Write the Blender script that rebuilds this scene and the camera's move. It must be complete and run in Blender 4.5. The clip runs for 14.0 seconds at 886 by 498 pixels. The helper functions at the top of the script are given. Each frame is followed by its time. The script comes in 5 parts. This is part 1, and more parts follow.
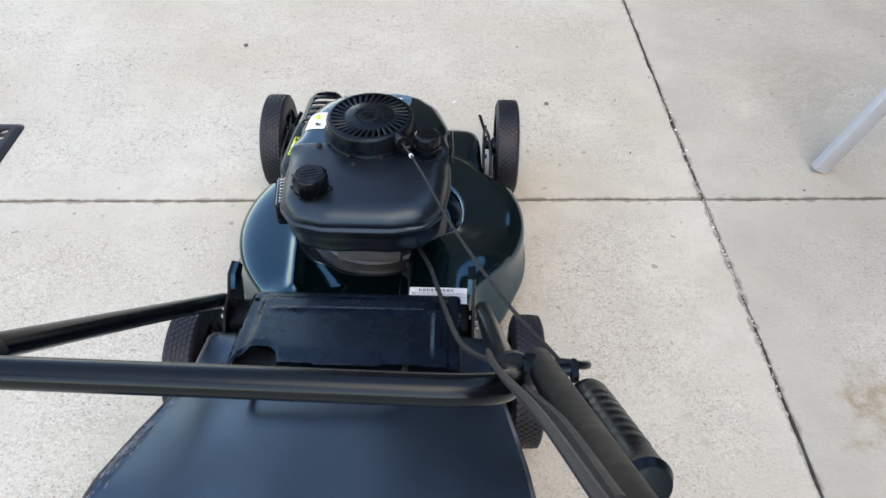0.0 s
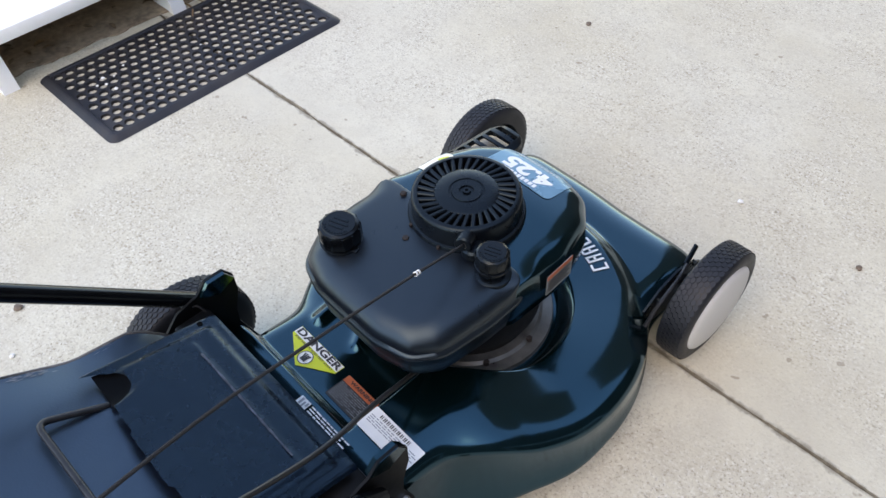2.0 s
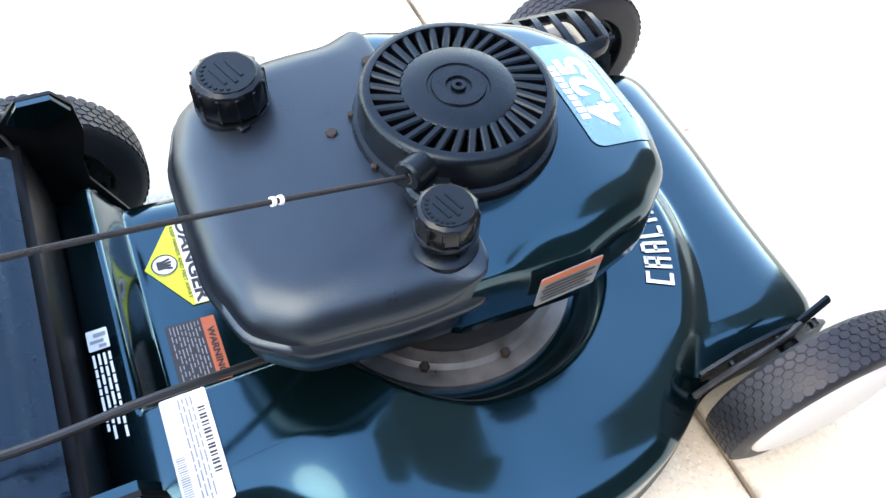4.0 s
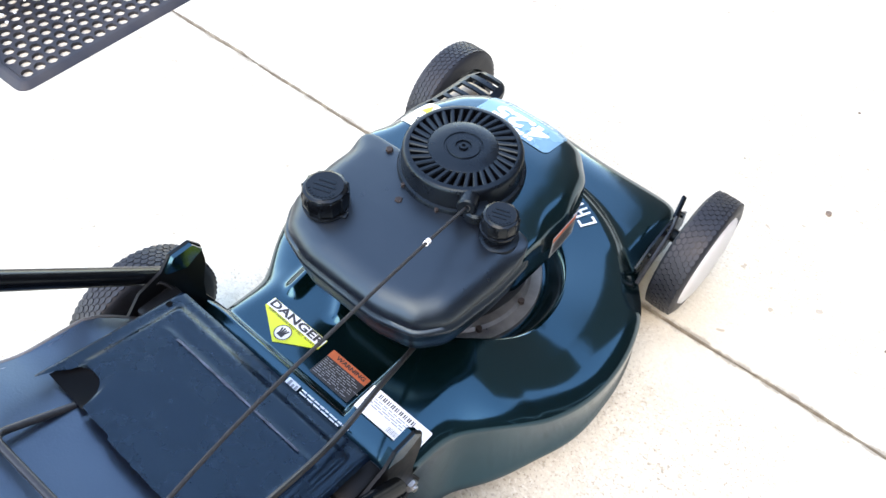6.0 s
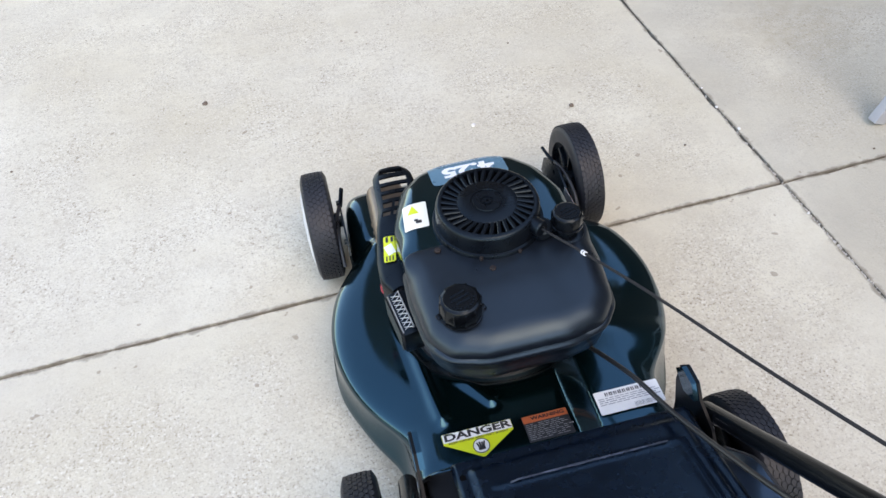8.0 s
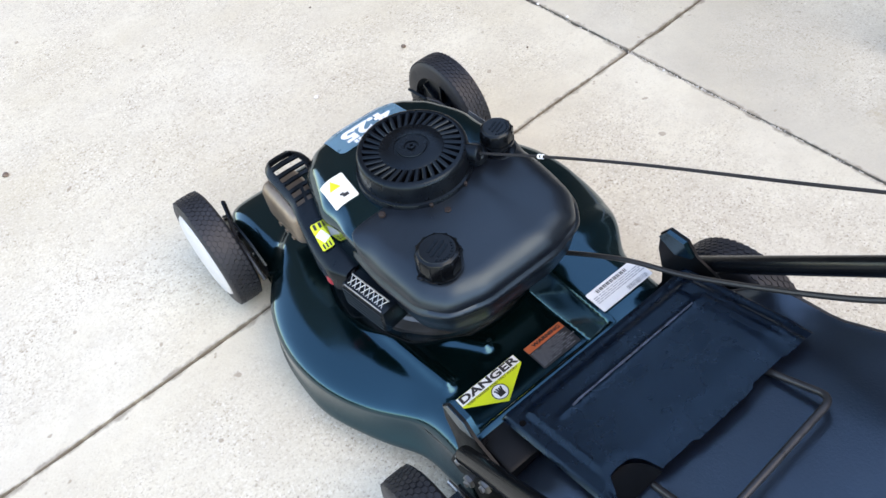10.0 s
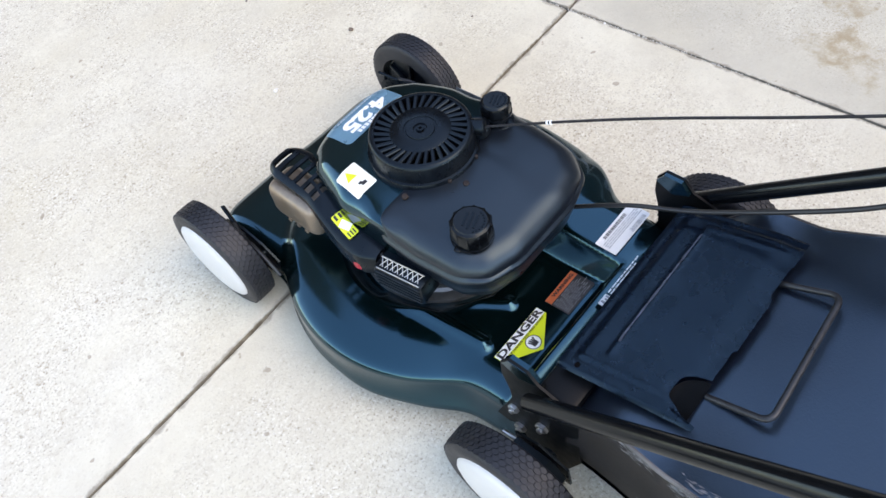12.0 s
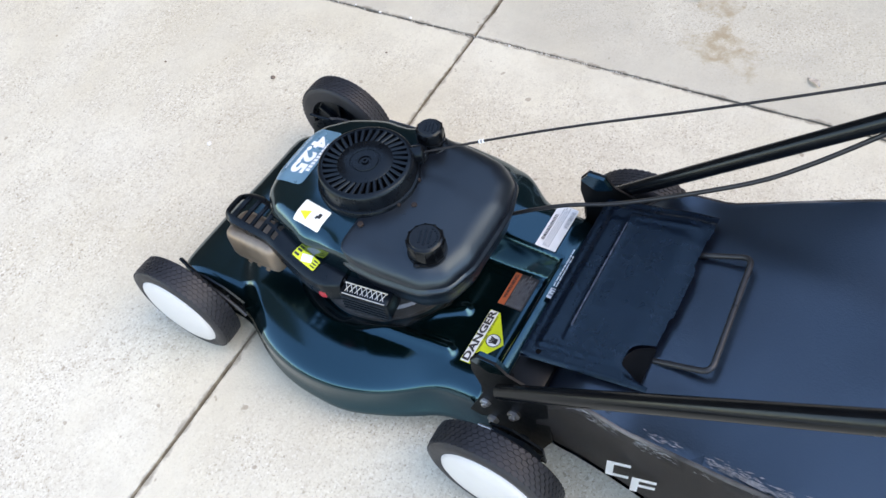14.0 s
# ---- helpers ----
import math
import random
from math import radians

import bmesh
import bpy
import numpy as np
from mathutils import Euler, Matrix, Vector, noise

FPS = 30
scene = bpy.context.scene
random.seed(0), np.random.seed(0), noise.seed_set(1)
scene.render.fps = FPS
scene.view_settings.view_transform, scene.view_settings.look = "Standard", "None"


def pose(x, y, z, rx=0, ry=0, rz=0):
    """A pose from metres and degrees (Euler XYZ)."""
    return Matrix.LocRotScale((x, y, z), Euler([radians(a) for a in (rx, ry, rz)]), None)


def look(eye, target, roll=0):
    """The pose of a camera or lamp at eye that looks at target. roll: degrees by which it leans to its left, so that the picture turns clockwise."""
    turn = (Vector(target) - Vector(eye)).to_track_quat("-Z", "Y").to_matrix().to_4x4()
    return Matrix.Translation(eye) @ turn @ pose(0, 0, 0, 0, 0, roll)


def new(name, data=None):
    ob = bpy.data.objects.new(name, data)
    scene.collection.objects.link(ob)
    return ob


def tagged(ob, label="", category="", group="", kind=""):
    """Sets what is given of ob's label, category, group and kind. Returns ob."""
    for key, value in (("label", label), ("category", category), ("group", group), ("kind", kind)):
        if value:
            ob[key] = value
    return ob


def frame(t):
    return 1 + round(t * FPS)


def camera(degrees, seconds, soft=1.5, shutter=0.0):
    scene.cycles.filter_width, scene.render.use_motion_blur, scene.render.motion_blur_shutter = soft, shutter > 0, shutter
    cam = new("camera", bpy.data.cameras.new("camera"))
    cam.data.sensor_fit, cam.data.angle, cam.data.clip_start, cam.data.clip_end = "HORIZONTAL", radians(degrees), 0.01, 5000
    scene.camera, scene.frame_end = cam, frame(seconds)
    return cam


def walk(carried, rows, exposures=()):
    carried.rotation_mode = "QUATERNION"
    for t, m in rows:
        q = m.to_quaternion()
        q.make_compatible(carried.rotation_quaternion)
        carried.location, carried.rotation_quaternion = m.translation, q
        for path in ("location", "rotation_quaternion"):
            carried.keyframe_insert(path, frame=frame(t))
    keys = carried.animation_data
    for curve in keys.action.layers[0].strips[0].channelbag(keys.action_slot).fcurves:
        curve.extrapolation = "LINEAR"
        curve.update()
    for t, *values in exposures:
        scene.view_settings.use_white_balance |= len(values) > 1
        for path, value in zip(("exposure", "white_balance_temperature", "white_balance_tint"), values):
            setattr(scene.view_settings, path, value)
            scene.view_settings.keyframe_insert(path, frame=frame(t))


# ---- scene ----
cam = camera(60.4, 14.0)
PATH = [
    (0, (0.128, -1.36, 1.116), (0.135, 0.101, -0.249), -0.0),
    (0.5, (0.257, -1.316, 1.214), (-0.011, 0.092, -0.181), -6.9),
    (1, (0.408, -1.218, 1.229), (-0.025, 0.148, -0.166), -2.8),
    (1.5, (0.47, -1.0, 1.168), (-0.303, 0.085, -0.323), -6.3),
    (2, (0.527, -0.762, 1.099), (-0.438, 0.157, -0.393), -2.6),
    (2.5, (0.485, -0.57, 0.954), (-0.638, 0.12, -0.55), 1.6),
    (3, (0.387, -0.447, 0.81), (-0.663, 0.192, -0.768), 5.3),
    (3.2, (0.375, -0.435, 0.776), (-0.622, 0.156, -0.854), 6.1),
    (5.3, (0.402, -0.502, 0.882), (-0.493, 0.158, -0.781), 2.8),
    (5.5, (0.407, -0.561, 0.917), (-0.417, 0.24, -0.72), 3.8),
    (6, (0.383, -0.782, 1.048), (-0.314, 0.213, -0.541), 4.6),
    (6.5, (0.273, -0.947, 1.137), (-0.195, 0.23, -0.41), 5.9),
    (7, (0.092, -1.079, 1.149), (-0.218, 0.18, -0.374), 4.3),
    (7.5, (-0.067, -1.043, 1.141), (-0.089, 0.239, -0.395), 4.3),
    (8, (-0.235, -0.988, 1.149), (0.05, 0.337, -0.32), -4.9),
    (8.2, (-0.29, -0.987, 1.122), (0.097, 0.338, -0.326), -9.6),
    (10.3, (-0.431, -0.828, 1.076), (0.275, 0.221, -0.474), -11.1),
    (10.5, (-0.472, -0.807, 1.103), (0.224, 0.25, -0.445), -13.0),
    (11, (-0.592, -0.827, 1.145), (0.25, 0.126, -0.398), -5.3),
    (11.5, (-0.563, -0.801, 1.152), (0.235, 0.118, -0.435), -9.7),
    (12, (-0.524, -0.789, 1.157), (0.261, 0.071, -0.469), -11.5),
    (12.5, (-0.52, -0.789, 1.157), (0.25, 0.079, -0.472), -13.1),
    (13, (-0.526, -0.774, 1.163), (0.242, 0.107, -0.46), -14.5),
    (13.5, (-0.533, -0.765, 1.184), (0.308, 0.102, -0.41), -17.1),
    (14, (-0.606, -0.798, 1.235), (0.34, -0.075, -0.372), -11.1),
]
EXPOSURES = [(0.0, 0.25, 8250, 15), (1.0, 0.20, 8250, 15), (1.5, 0.27, 8250, 15), (2.0, 0.22, 8250, 15), (2.5, 0.41, 8250, 15), (3.0, 0.81, 8250, 15), (5.5, 2.06, 8250, 15), (6.0, 1.31, 8250, 15), (6.5, 0.85, 8250, 15), (7.0, 0.57, 8250, 15), (7.5, 0.37, 8250, 15), (8.2, 0.32, 8250, 15), (10.5, 0.63, 8250, 15), (11.0, 0.62, 8250, 15), (12.0, 0.55, 8250, 15), (14.0, 0.53, 8250, 15)]
walk(cam, [(t, look(eye, target, roll)) for t, eye, target, roll in PATH], EXPOSURES)

# ---- world and light ----
world = bpy.data.worlds.new("world")
scene.world = world
world.use_nodes = True
wt = world.node_tree
sky = wt.nodes.new("ShaderNodeTexSky")
sky.sky_type, sky.sun_disc = "NISHITA", False
SUN_EL, SUN_ROT = 55.0, 165.0
sky.sun_elevation, sky.sun_rotation = radians(SUN_EL), radians(SUN_ROT)
sky.air_density, sky.dust_density, sky.ozone_density = 1.0, 0.4, 1.5
wt.links.new(sky.outputs["Color"], wt.nodes["Background"].inputs["Color"])
wt.nodes["Background"].inputs["Strength"].default_value = 0.50
sun_data = bpy.data.lights.new("sun", "SUN")
sun_data.energy, sun_data.angle, sun_data.color = 0.9, radians(45), (1.0, 0.84, 0.62)
sun = new("sun", sun_data)
az = radians(SUN_ROT)
sun_dir = Vector((math.sin(az) * math.cos(radians(SUN_EL)), math.cos(az) * math.cos(radians(SUN_EL)), math.sin(radians(SUN_EL))))
sun.matrix_world = look(sun_dir * 20, (0, 0, 0))


# ---- materials ----
def material(name, color, rough=0.5, metal=0.0, coat=0.0, spec=0.5, scale=40.0, amount=0.15, bump=0.0, bump_scale=300.0,
             big=4.0, rough_var=0.1, dust=0.0, dust_color=(0.35, 0.32, 0.28), reflection_tint=(1.0, 1.0, 1.0), ior=1.5):
    """A procedural surface with grain and wear at two scales."""
    m = bpy.data.materials.new(name)
    m.use_nodes = True
    nt = m.node_tree
    b = nt.nodes["Principled BSDF"]
    b.inputs["Metallic"].default_value = metal
    b.inputs["Coat Weight"].default_value = coat
    b.inputs["Coat Roughness"].default_value = 0.06
    b.inputs["Specular IOR Level"].default_value = spec
    b.inputs["IOR"].default_value = ior
    # tints the reflections; blue values put sky colour into the surface
    b.inputs["Specular Tint"].default_value = (*reflection_tint, 1)
    tc = nt.nodes.new("ShaderNodeTexCoord")
    fine, large = nt.nodes.new("ShaderNodeTexNoise"), nt.nodes.new("ShaderNodeTexNoise")
    fine.inputs["Scale"].default_value, large.inputs["Scale"].default_value = scale, big
    fine.inputs["Detail"].default_value = large.inputs["Detail"].default_value = 5
    for n in (fine, large):
        nt.links.new(tc.outputs["Object"], n.inputs["Vector"])
    mix = nt.nodes.new("ShaderNodeMath")
    mix.operation = "ADD"
    nt.links.new(fine.outputs["Fac"], mix.inputs[0])
    nt.links.new(large.outputs["Fac"], mix.inputs[1])
    ramp = nt.nodes.new("ShaderNodeMapRange")
    ramp.inputs["From Min"].default_value, ramp.inputs["From Max"].default_value = 0.6, 1.4
    ramp.inputs["To Min"].default_value, ramp.inputs["To Max"].default_value = 1 - amount, 1 + amount
    nt.links.new(mix.outputs[0], ramp.inputs["Value"])
    tint = nt.nodes.new("ShaderNodeVectorMath")
    tint.operation = "SCALE"
    tint.inputs[0].default_value = color
    nt.links.new(ramp.outputs[0], tint.inputs["Scale"])
    out = tint.outputs[0]
    if dust:
        dn = nt.nodes.new("ShaderNodeTexNoise")
        dn.inputs["Scale"].default_value, dn.inputs["Detail"].default_value = 9, 8
        nt.links.new(tc.outputs["Object"], dn.inputs["Vector"])
        dr = nt.nodes.new("ShaderNodeMapRange")
        dr.inputs["From Min"].default_value, dr.inputs["From Max"].default_value = 0.45, 0.75
        dr.inputs["To Max"].default_value = dust
        nt.links.new(dn.outputs["Fac"], dr.inputs["Value"])
        dm = nt.nodes.new("ShaderNodeMixRGB")
        dm.inputs["Color2"].default_value = (*dust_color, 1)
        nt.links.new(dr.outputs[0], dm.inputs["Fac"])
        nt.links.new(out, dm.inputs["Color1"])
        out = dm.outputs[0]
    nt.links.new(out, b.inputs["Base Color"])
    rr = nt.nodes.new("ShaderNodeMapRange")
    rr.inputs["From Min"].default_value, rr.inputs["From Max"].default_value = 0.6, 1.4
    rr.inputs["To Min"].default_value, rr.inputs["To Max"].default_value = max(0.02, rough - rough_var), min(1, rough + rough_var)
    nt.links.new(mix.outputs[0], rr.inputs["Value"])
    nt.links.new(rr.outputs[0], b.inputs["Roughness"])
    if bump:
        bn = nt.nodes.new("ShaderNodeTexNoise")
        bn.inputs["Scale"].default_value, bn.inputs["Detail"].default_value = bump_scale, 3
        nt.links.new(tc.outputs["Object"], bn.inputs["Vector"])
        bp = nt.nodes.new("ShaderNodeBump")
        bp.inputs["Strength"].default_value, bp.inputs["Distance"].default_value = bump, 0.002
        nt.links.new(bn.outputs["Fac"], bp.inputs["Height"])
        nt.links.new(bp.outputs[0], b.inputs["Normal"])
    return m


def concrete_material():
    """Broom-finished, weathered concrete with sand grains, faint mottling and a few brown stains."""
    m = bpy.data.materials.new("weathered_concrete")
    m.use_nodes = True
    nt = m.node_tree
    L = nt.links.new
    b = nt.nodes["Principled BSDF"]
    geo = nt.nodes.new("ShaderNodeNewGeometry")

    def tex(scale, detail=6, rough=0.6, distortion=0.0):
        n = nt.nodes.new("ShaderNodeTexNoise")
        n.inputs["Scale"].default_value, n.inputs["Detail"].default_value = scale, detail
        n.inputs["Roughness"].default_value, n.inputs["Distortion"].default_value = rough, distortion
        L(geo.outputs["Position"], n.inputs["Vector"])
        return n.outputs["Fac"]

    def rng(v, a, c, lo, hi):
        n = nt.nodes.new("ShaderNodeMapRange")
        for k, x in zip(("From Min", "From Max", "To Min", "To Max"), (a, c, lo, hi)):
            n.inputs[k].default_value = x
        L(v, n.inputs["Value"])
        return n.outputs[0]

    def blend(fac, c1, c2, mode="MIX"):
        n = nt.nodes.new("ShaderNodeMixRGB")
        n.blend_type = mode
        for sock, v in (("Fac", fac), ("Color1", c1), ("Color2", c2)):
            if isinstance(v, (tuple, float)):
                n.inputs[sock].default_value = v
            else:
                L(v, n.inputs[sock])
        return n.outputs[0]

    def math_node(op, a, c):
        n = nt.nodes.new("ShaderNodeMath")
        n.operation = op
        for i, v in enumerate((a, c)):
            if isinstance(v, (int, float)):
                n.inputs[i].default_value = v
            else:
                L(v, n.inputs[i])
        return n.outputs[0]

    base = blend(rng(tex(2.2, 8), 0.35, 0.65, 0, 1), (0.560, 0.502, 0.392, 1), (0.670, 0.621, 0.510, 1))
    base = blend(rng(tex(11, 6), 0.4, 0.7, 0, 0.55), base, (0.50, 0.45, 0.37, 1))
    base = blend(rng(tex(0.9, 5, 0.6, 0.8), 0.42, 0.62, 0, 0.35), base, (0.66, 0.635, 0.57, 1))
    # the worn sandy middle of a slab against its trowelled margin
    sep = nt.nodes.new("ShaderNodeSeparateXYZ")
    L(geo.outputs["Position"], sep.inputs[0])
    dx = math_node("ABSOLUTE", math_node("SUBTRACT", sep.outputs["X"], 0.735), 0)
    dy = math_node("ABSOLUTE", math_node("SUBTRACT", sep.outputs["Y"], 0.0), 0)
    inner = rng(math_node("ADD", math_node("MINIMUM", dx, dy), rng(tex(6, 4), 0.3, 0.7, -0.05, 0.05)), 0.03, 0.17, 0.25, 1)
    patch = math_node("MULTIPLY", inner, rng(tex(5.5, 5, 0.6, 0.5), 0.36, 0.62, 0.3, 1))
    base = blend(math_node("MULTIPLY", patch, rng(tex(58, 5, 0.68), 0.50, 0.68, 0, 0.85)), base, (0.42, 0.36, 0.28, 1))
    base = blend(math_node("MULTIPLY", patch, rng(tex(160, 3, 0.65), 0.52, 0.66, 0, 0.80)), base, (0.76, 0.73, 0.67, 1))
    base = blend(math_node("MULTIPLY", patch, rng(tex(210, 3), 0.54, 0.68, 0, 0.85)), base, (0.26, 0.205, 0.15, 1))
    # sparse dark and rusty grit
    base = blend(rng(tex(34, 2, 0.4), 0.725, 0.755, 0, 0.55), base, (0.22, 0.16, 0.115, 1))
    base = blend(math_node("MULTIPLY", patch, rng(tex(88, 2, 0.4), 0.685, 0.715, 0, 0.6)), base, (0.20, 0.165, 0.12, 1))
    # one slab a little darker and mossier than its neighbours
    side = rng(sep.outputs["X"], 0.733, 0.737, 0, 1)
    base = blend(math_node("MULTIPLY", side, rng(tex(3.2, 7, 0.65, 0.6), 0.35, 0.7, 0.15, 0.62)), base, (0.40, 0.37, 0.315, 1))
    # brown spill stains
    warp = tex(14, 5)
    blotch = tex(30, 6, 0.65)
    for cx, cy, r, k in ((0.897, -0.578, 0.092, 0.85), (1.055, -0.535, 0.055, 0.75), (0.955, -0.555, 0.045, 0.5), (1.12, 0.55, 0.22, 0.28)):
        d = nt.nodes.new("ShaderNodeVectorMath")
        d.operation = "DISTANCE"
        d.inputs[1].default_value = (cx, cy, 0)
        L(geo.outputs["Position"], d.inputs[0])
        dd = math_node("ADD", d.outputs["Value"], rng(warp, 0.3, 0.7, -0.05, 0.06))
        base = blend(math_node("MULTIPLY", rng(dd, r, r * 0.55, 0, k), rng(blotch, 0.38, 0.60, 0.15, 1)), base, (0.36, 0.28, 0.18, 1))
    # dirt along the joints
    for axis, at in (("X", 0.735), ("Y", 0.0)):
        d = math_node("ABSOLUTE", math_node("SUBTRACT", sep.outputs[axis], at), 0)
        base = blend(rng(math_node("ADD", d, rng(tex(30, 5), 0.3, 0.7, -0.006, 0.006)), 0.009, 0.003, 0, 0.6), base, (0.14, 0.11, 0.085, 1))
    # an even yellow cast over the cement that offsets the blue skylight
    base = blend(1.0, base, (0.978, 0.988, 0.952, 1), "MULTIPLY")
    L(base, b.inputs["Base Color"])
    b.inputs["Roughness"].default_value = 0.88
    b.inputs["Specular IOR Level"].default_value = 0.25
    h = math_node("ADD", math_node("MULTIPLY", tex(200, 3), 0.5), tex(50, 4))
    bp = nt.nodes.new("ShaderNodeBump")
    bp.inputs["Strength"].default_value, bp.inputs["Distance"].default_value = 0.35, 0.003
    L(h, bp.inputs["Height"])
    L(bp.outputs[0], b.inputs["Normal"])
    return m


CONCRETE = concrete_material()
SOIL = material("dark_joint_soil", (0.028, 0.023, 0.018), 0.95, bump=0.6, bump_scale=120, amount=0.5)
# the blue tints below paint the blue of sky reflections
GREEN = material("dark_green_enamel", (0.0005, 0.0034, 0.0036), 0.14, coat=0.15, spec=1.0, scale=120, amount=0.25, rough_var=0.04, big=9, bump=0.02, bump_scale=60, reflection_tint=(0.24, 0.72, 1.0), ior=1.52)
PLASTIC = material("black_textured_plastic", (0.0052, 0.0072, 0.0112), 0.32, spec=0.68, scale=60, amount=0.2, bump=0.10, bump_scale=900, big=12, rough_var=0.06, reflection_tint=(0.66, 0.88, 1.0))
GLOSS_BLACK = material("black_gloss_paint", (0.0024, 0.0029, 0.0038), 0.22, spec=0.34, scale=80, amount=0.3, big=15, rough_var=0.06, reflection_tint=(0.8, 0.93, 1.0))
DULL_BLACK = material("dull_black_steel", (0.0035, 0.0040, 0.0046), 0.42, spec=0.16, scale=80, amount=0.4, big=15, rough_var=0.1)
SATIN_BLACK = material("black_moulded_plastic", (0.0026, 0.0036, 0.0054), 0.30, spec=0.30, scale=70, amount=0.25, big=14, bump=0.05, bump_scale=500, reflection_tint=(0.66, 0.88, 1.0))
# black plastic; the blue of the reflected sky is put into its colour
FLAP_BLACK = material("black_flap_plastic_sky_tint", (0.0030, 0.008, 0.019), 0.27, spec=0.85, scale=40, amount=0.12, big=10, bump=0.05, bump_scale=500, reflection_tint=(0.50, 0.80, 1.0), ior=1.52)
SCUFF = material("scuffed_crease", (0.085, 0.105, 0.145), 0.4, scale=160, amount=0.7, big=40)
SCUFF_PALE = material("pale_scuff", (0.34, 0.35, 0.37), 0.7, scale=220, amount=0.6, big=60)
BAG = material("black_vinyl_bag", (0.010, 0.015, 0.026), 0.35, spec=1.0, scale=9, amount=0.28, big=3.5, bump=0.12, bump_scale=350, reflection_tint=(0.53, 0.77, 1.0), ior=1.95)
MESH_FABRIC = material("dusty_bag_fabric", (0.036, 0.032, 0.032), 0.6, scale=200, amount=0.5, big=20, bump=0.5, bump_scale=700, dust=0.25, dust_color=(0.10, 0.085, 0.075))
PIPING = material("scuffed_dark_piping", (0.02, 0.020, 0.021), 0.7, scale=140, amount=0.6, big=30, bump=0.6, bump_scale=500, dust=0.4, dust_color=(0.45, 0.43, 0.41))
RUBBER = material("tyre_rubber", (0.012, 0.0135, 0.0175), 0.5, spec=0.4, scale=60, amount=0.25, big=14, bump=0.12, bump_scale=400, dust=0.12, dust_color=(0.08, 0.078, 0.075))
MAT_RUBBER = material("door_mat_rubber", (0.011, 0.012, 0.017), 0.55, scale=50, amount=0.3, big=8, bump=0.2, bump_scale=300, dust=0.12, dust_color=(0.2, 0.16, 0.12))
WHITE_PLASTIC = material("white_wheel_plastic", (0.60, 0.59, 0.57), 0.45, scale=30, amount=0.05, big=8, dust=0.12)
WHITE_PAINT = material("white_painted_wood", (0.87, 0.88, 0.87), 0.5, scale=25, amount=0.05, big=5, bump=0.15, bump_scale=90, dust=0.05)
GREY_PAINT = material("grey_painted_metal", (0.40, 0.40, 0.41), 0.5, scale=40, amount=0.08, big=7, dust=0.15)
STEEL = material("zinc_plated_steel", (0.55, 0.55, 0.54), 0.35, metal=0.9, scale=90, amount=0.2, big=20)
MUFFLER = material("heat_stained_muffler", (0.24, 0.19, 0.145), 0.38, metal=0.6, scale=50, amount=0.3, big=14, dust=0.4, dust_color=(0.16, 0.09, 0.05))
ALLOY = material("oily_engine_alloy", (0.008, 0.008, 0.008), 0.5, metal=0.1, scale=60, amount=0.5, big=15, dust=0.3, dust_color=(0.03, 0.026, 0.02))
HEAD_ALLOY = material("pale_cast_alloy", (0.17, 0.162, 0.15), 0.65, metal=0.1, scale=60, amount=0.25, big=15, dust=0.3, dust_color=(0.10, 0.09, 0.075))
FLANGE = material("oil_stained_flange", (0.20, 0.20, 0.19), 0.42, metal=0.7, scale=45, amount=0.4, big=12, rough_var=0.15, dust=0.6, dust_color=(0.045, 0.042, 0.038))
# near black: the shade of voids and gaps put into the colour
DARK = material("void_shade_black", (0.002, 0.002, 0.0022), 0.9, spec=0.05, amount=0.2)
WIRE = material("worn_black_wire", (0.028, 0.029, 0.031), 0.34, metal=0.4, scale=60, amount=0.5, big=25, rough_var=0.15)
ROPE = material("dark_braided_rope", (0.013, 0.013, 0.0145), 0.8, scale=400, amount=0.5, bump=0.8, bump_scale=900)
CABLE = material("black_cable_sheath", (0.014, 0.014, 0.014), 0.4)
RED = material("red_primer_rubber", (0.35, 0.018, 0.03), 0.4, amount=0.1)
YELLOW = material("yellow_green_label", (0.62, 0.70, 0.03), 0.35, amount=0.05)
PAPER = material("white_label_vinyl", (0.78, 0.80, 0.79), 0.4, amount=0.05, big=20, dust=0.1)
SMUDGED = material("smudged_grey_label", (0.24, 0.25, 0.25), 0.4, amount=0.3, scale=120, big=40, dust=0.5, dust_color=(0.08, 0.08, 0.08))
CREAM = material("cream_label_vinyl", (0.80, 0.79, 0.68), 0.4, amount=0.05, big=20, dust=0.1)
ORANGE = material("orange_label_print", (0.46, 0.115, 0.045), 0.4, amount=0.12)
INK = material("black_label_ink", (0.02, 0.02, 0.022), 0.45)
GREY_INK = material("grey_label_ink", (0.26, 0.28, 0.30), 0.45)
PALE_INK = material("pale_label_ink", (0.52, 0.58, 0.62), 0.45)
TEAL_LABEL = material("teal_silver_label", (0.13, 0.27, 0.36), 0.28, metal=0.30, amount=0.12, big=25)
WHITE_INK = material("white_label_print", (0.82, 0.84, 0.84), 0.4, amount=0.04)
RUST = material("rusty_bolt", (0.034, 0.025, 0.022), 0.7, metal=0.4, amount=0.4)
# dark boards of the added, unseen walls
SIDING = material("dark_blocker_boards", (0.045, 0.040, 0.034), 0.6, scale=30, amount=0.2, big=3, bump=0.2, bump_scale=60)
STONE = material("brown_pebble", (0.16, 0.12, 0.09), 0.8, scale=200, amount=0.4)
WHITE_STONE = material("white_pebble", (0.75, 0.74, 0.70), 0.7, amount=0.1)
PALE_LEAF = material("pale_dry_leaf", (0.78, 0.72, 0.64), 0.8, scale=120, amount=0.3)
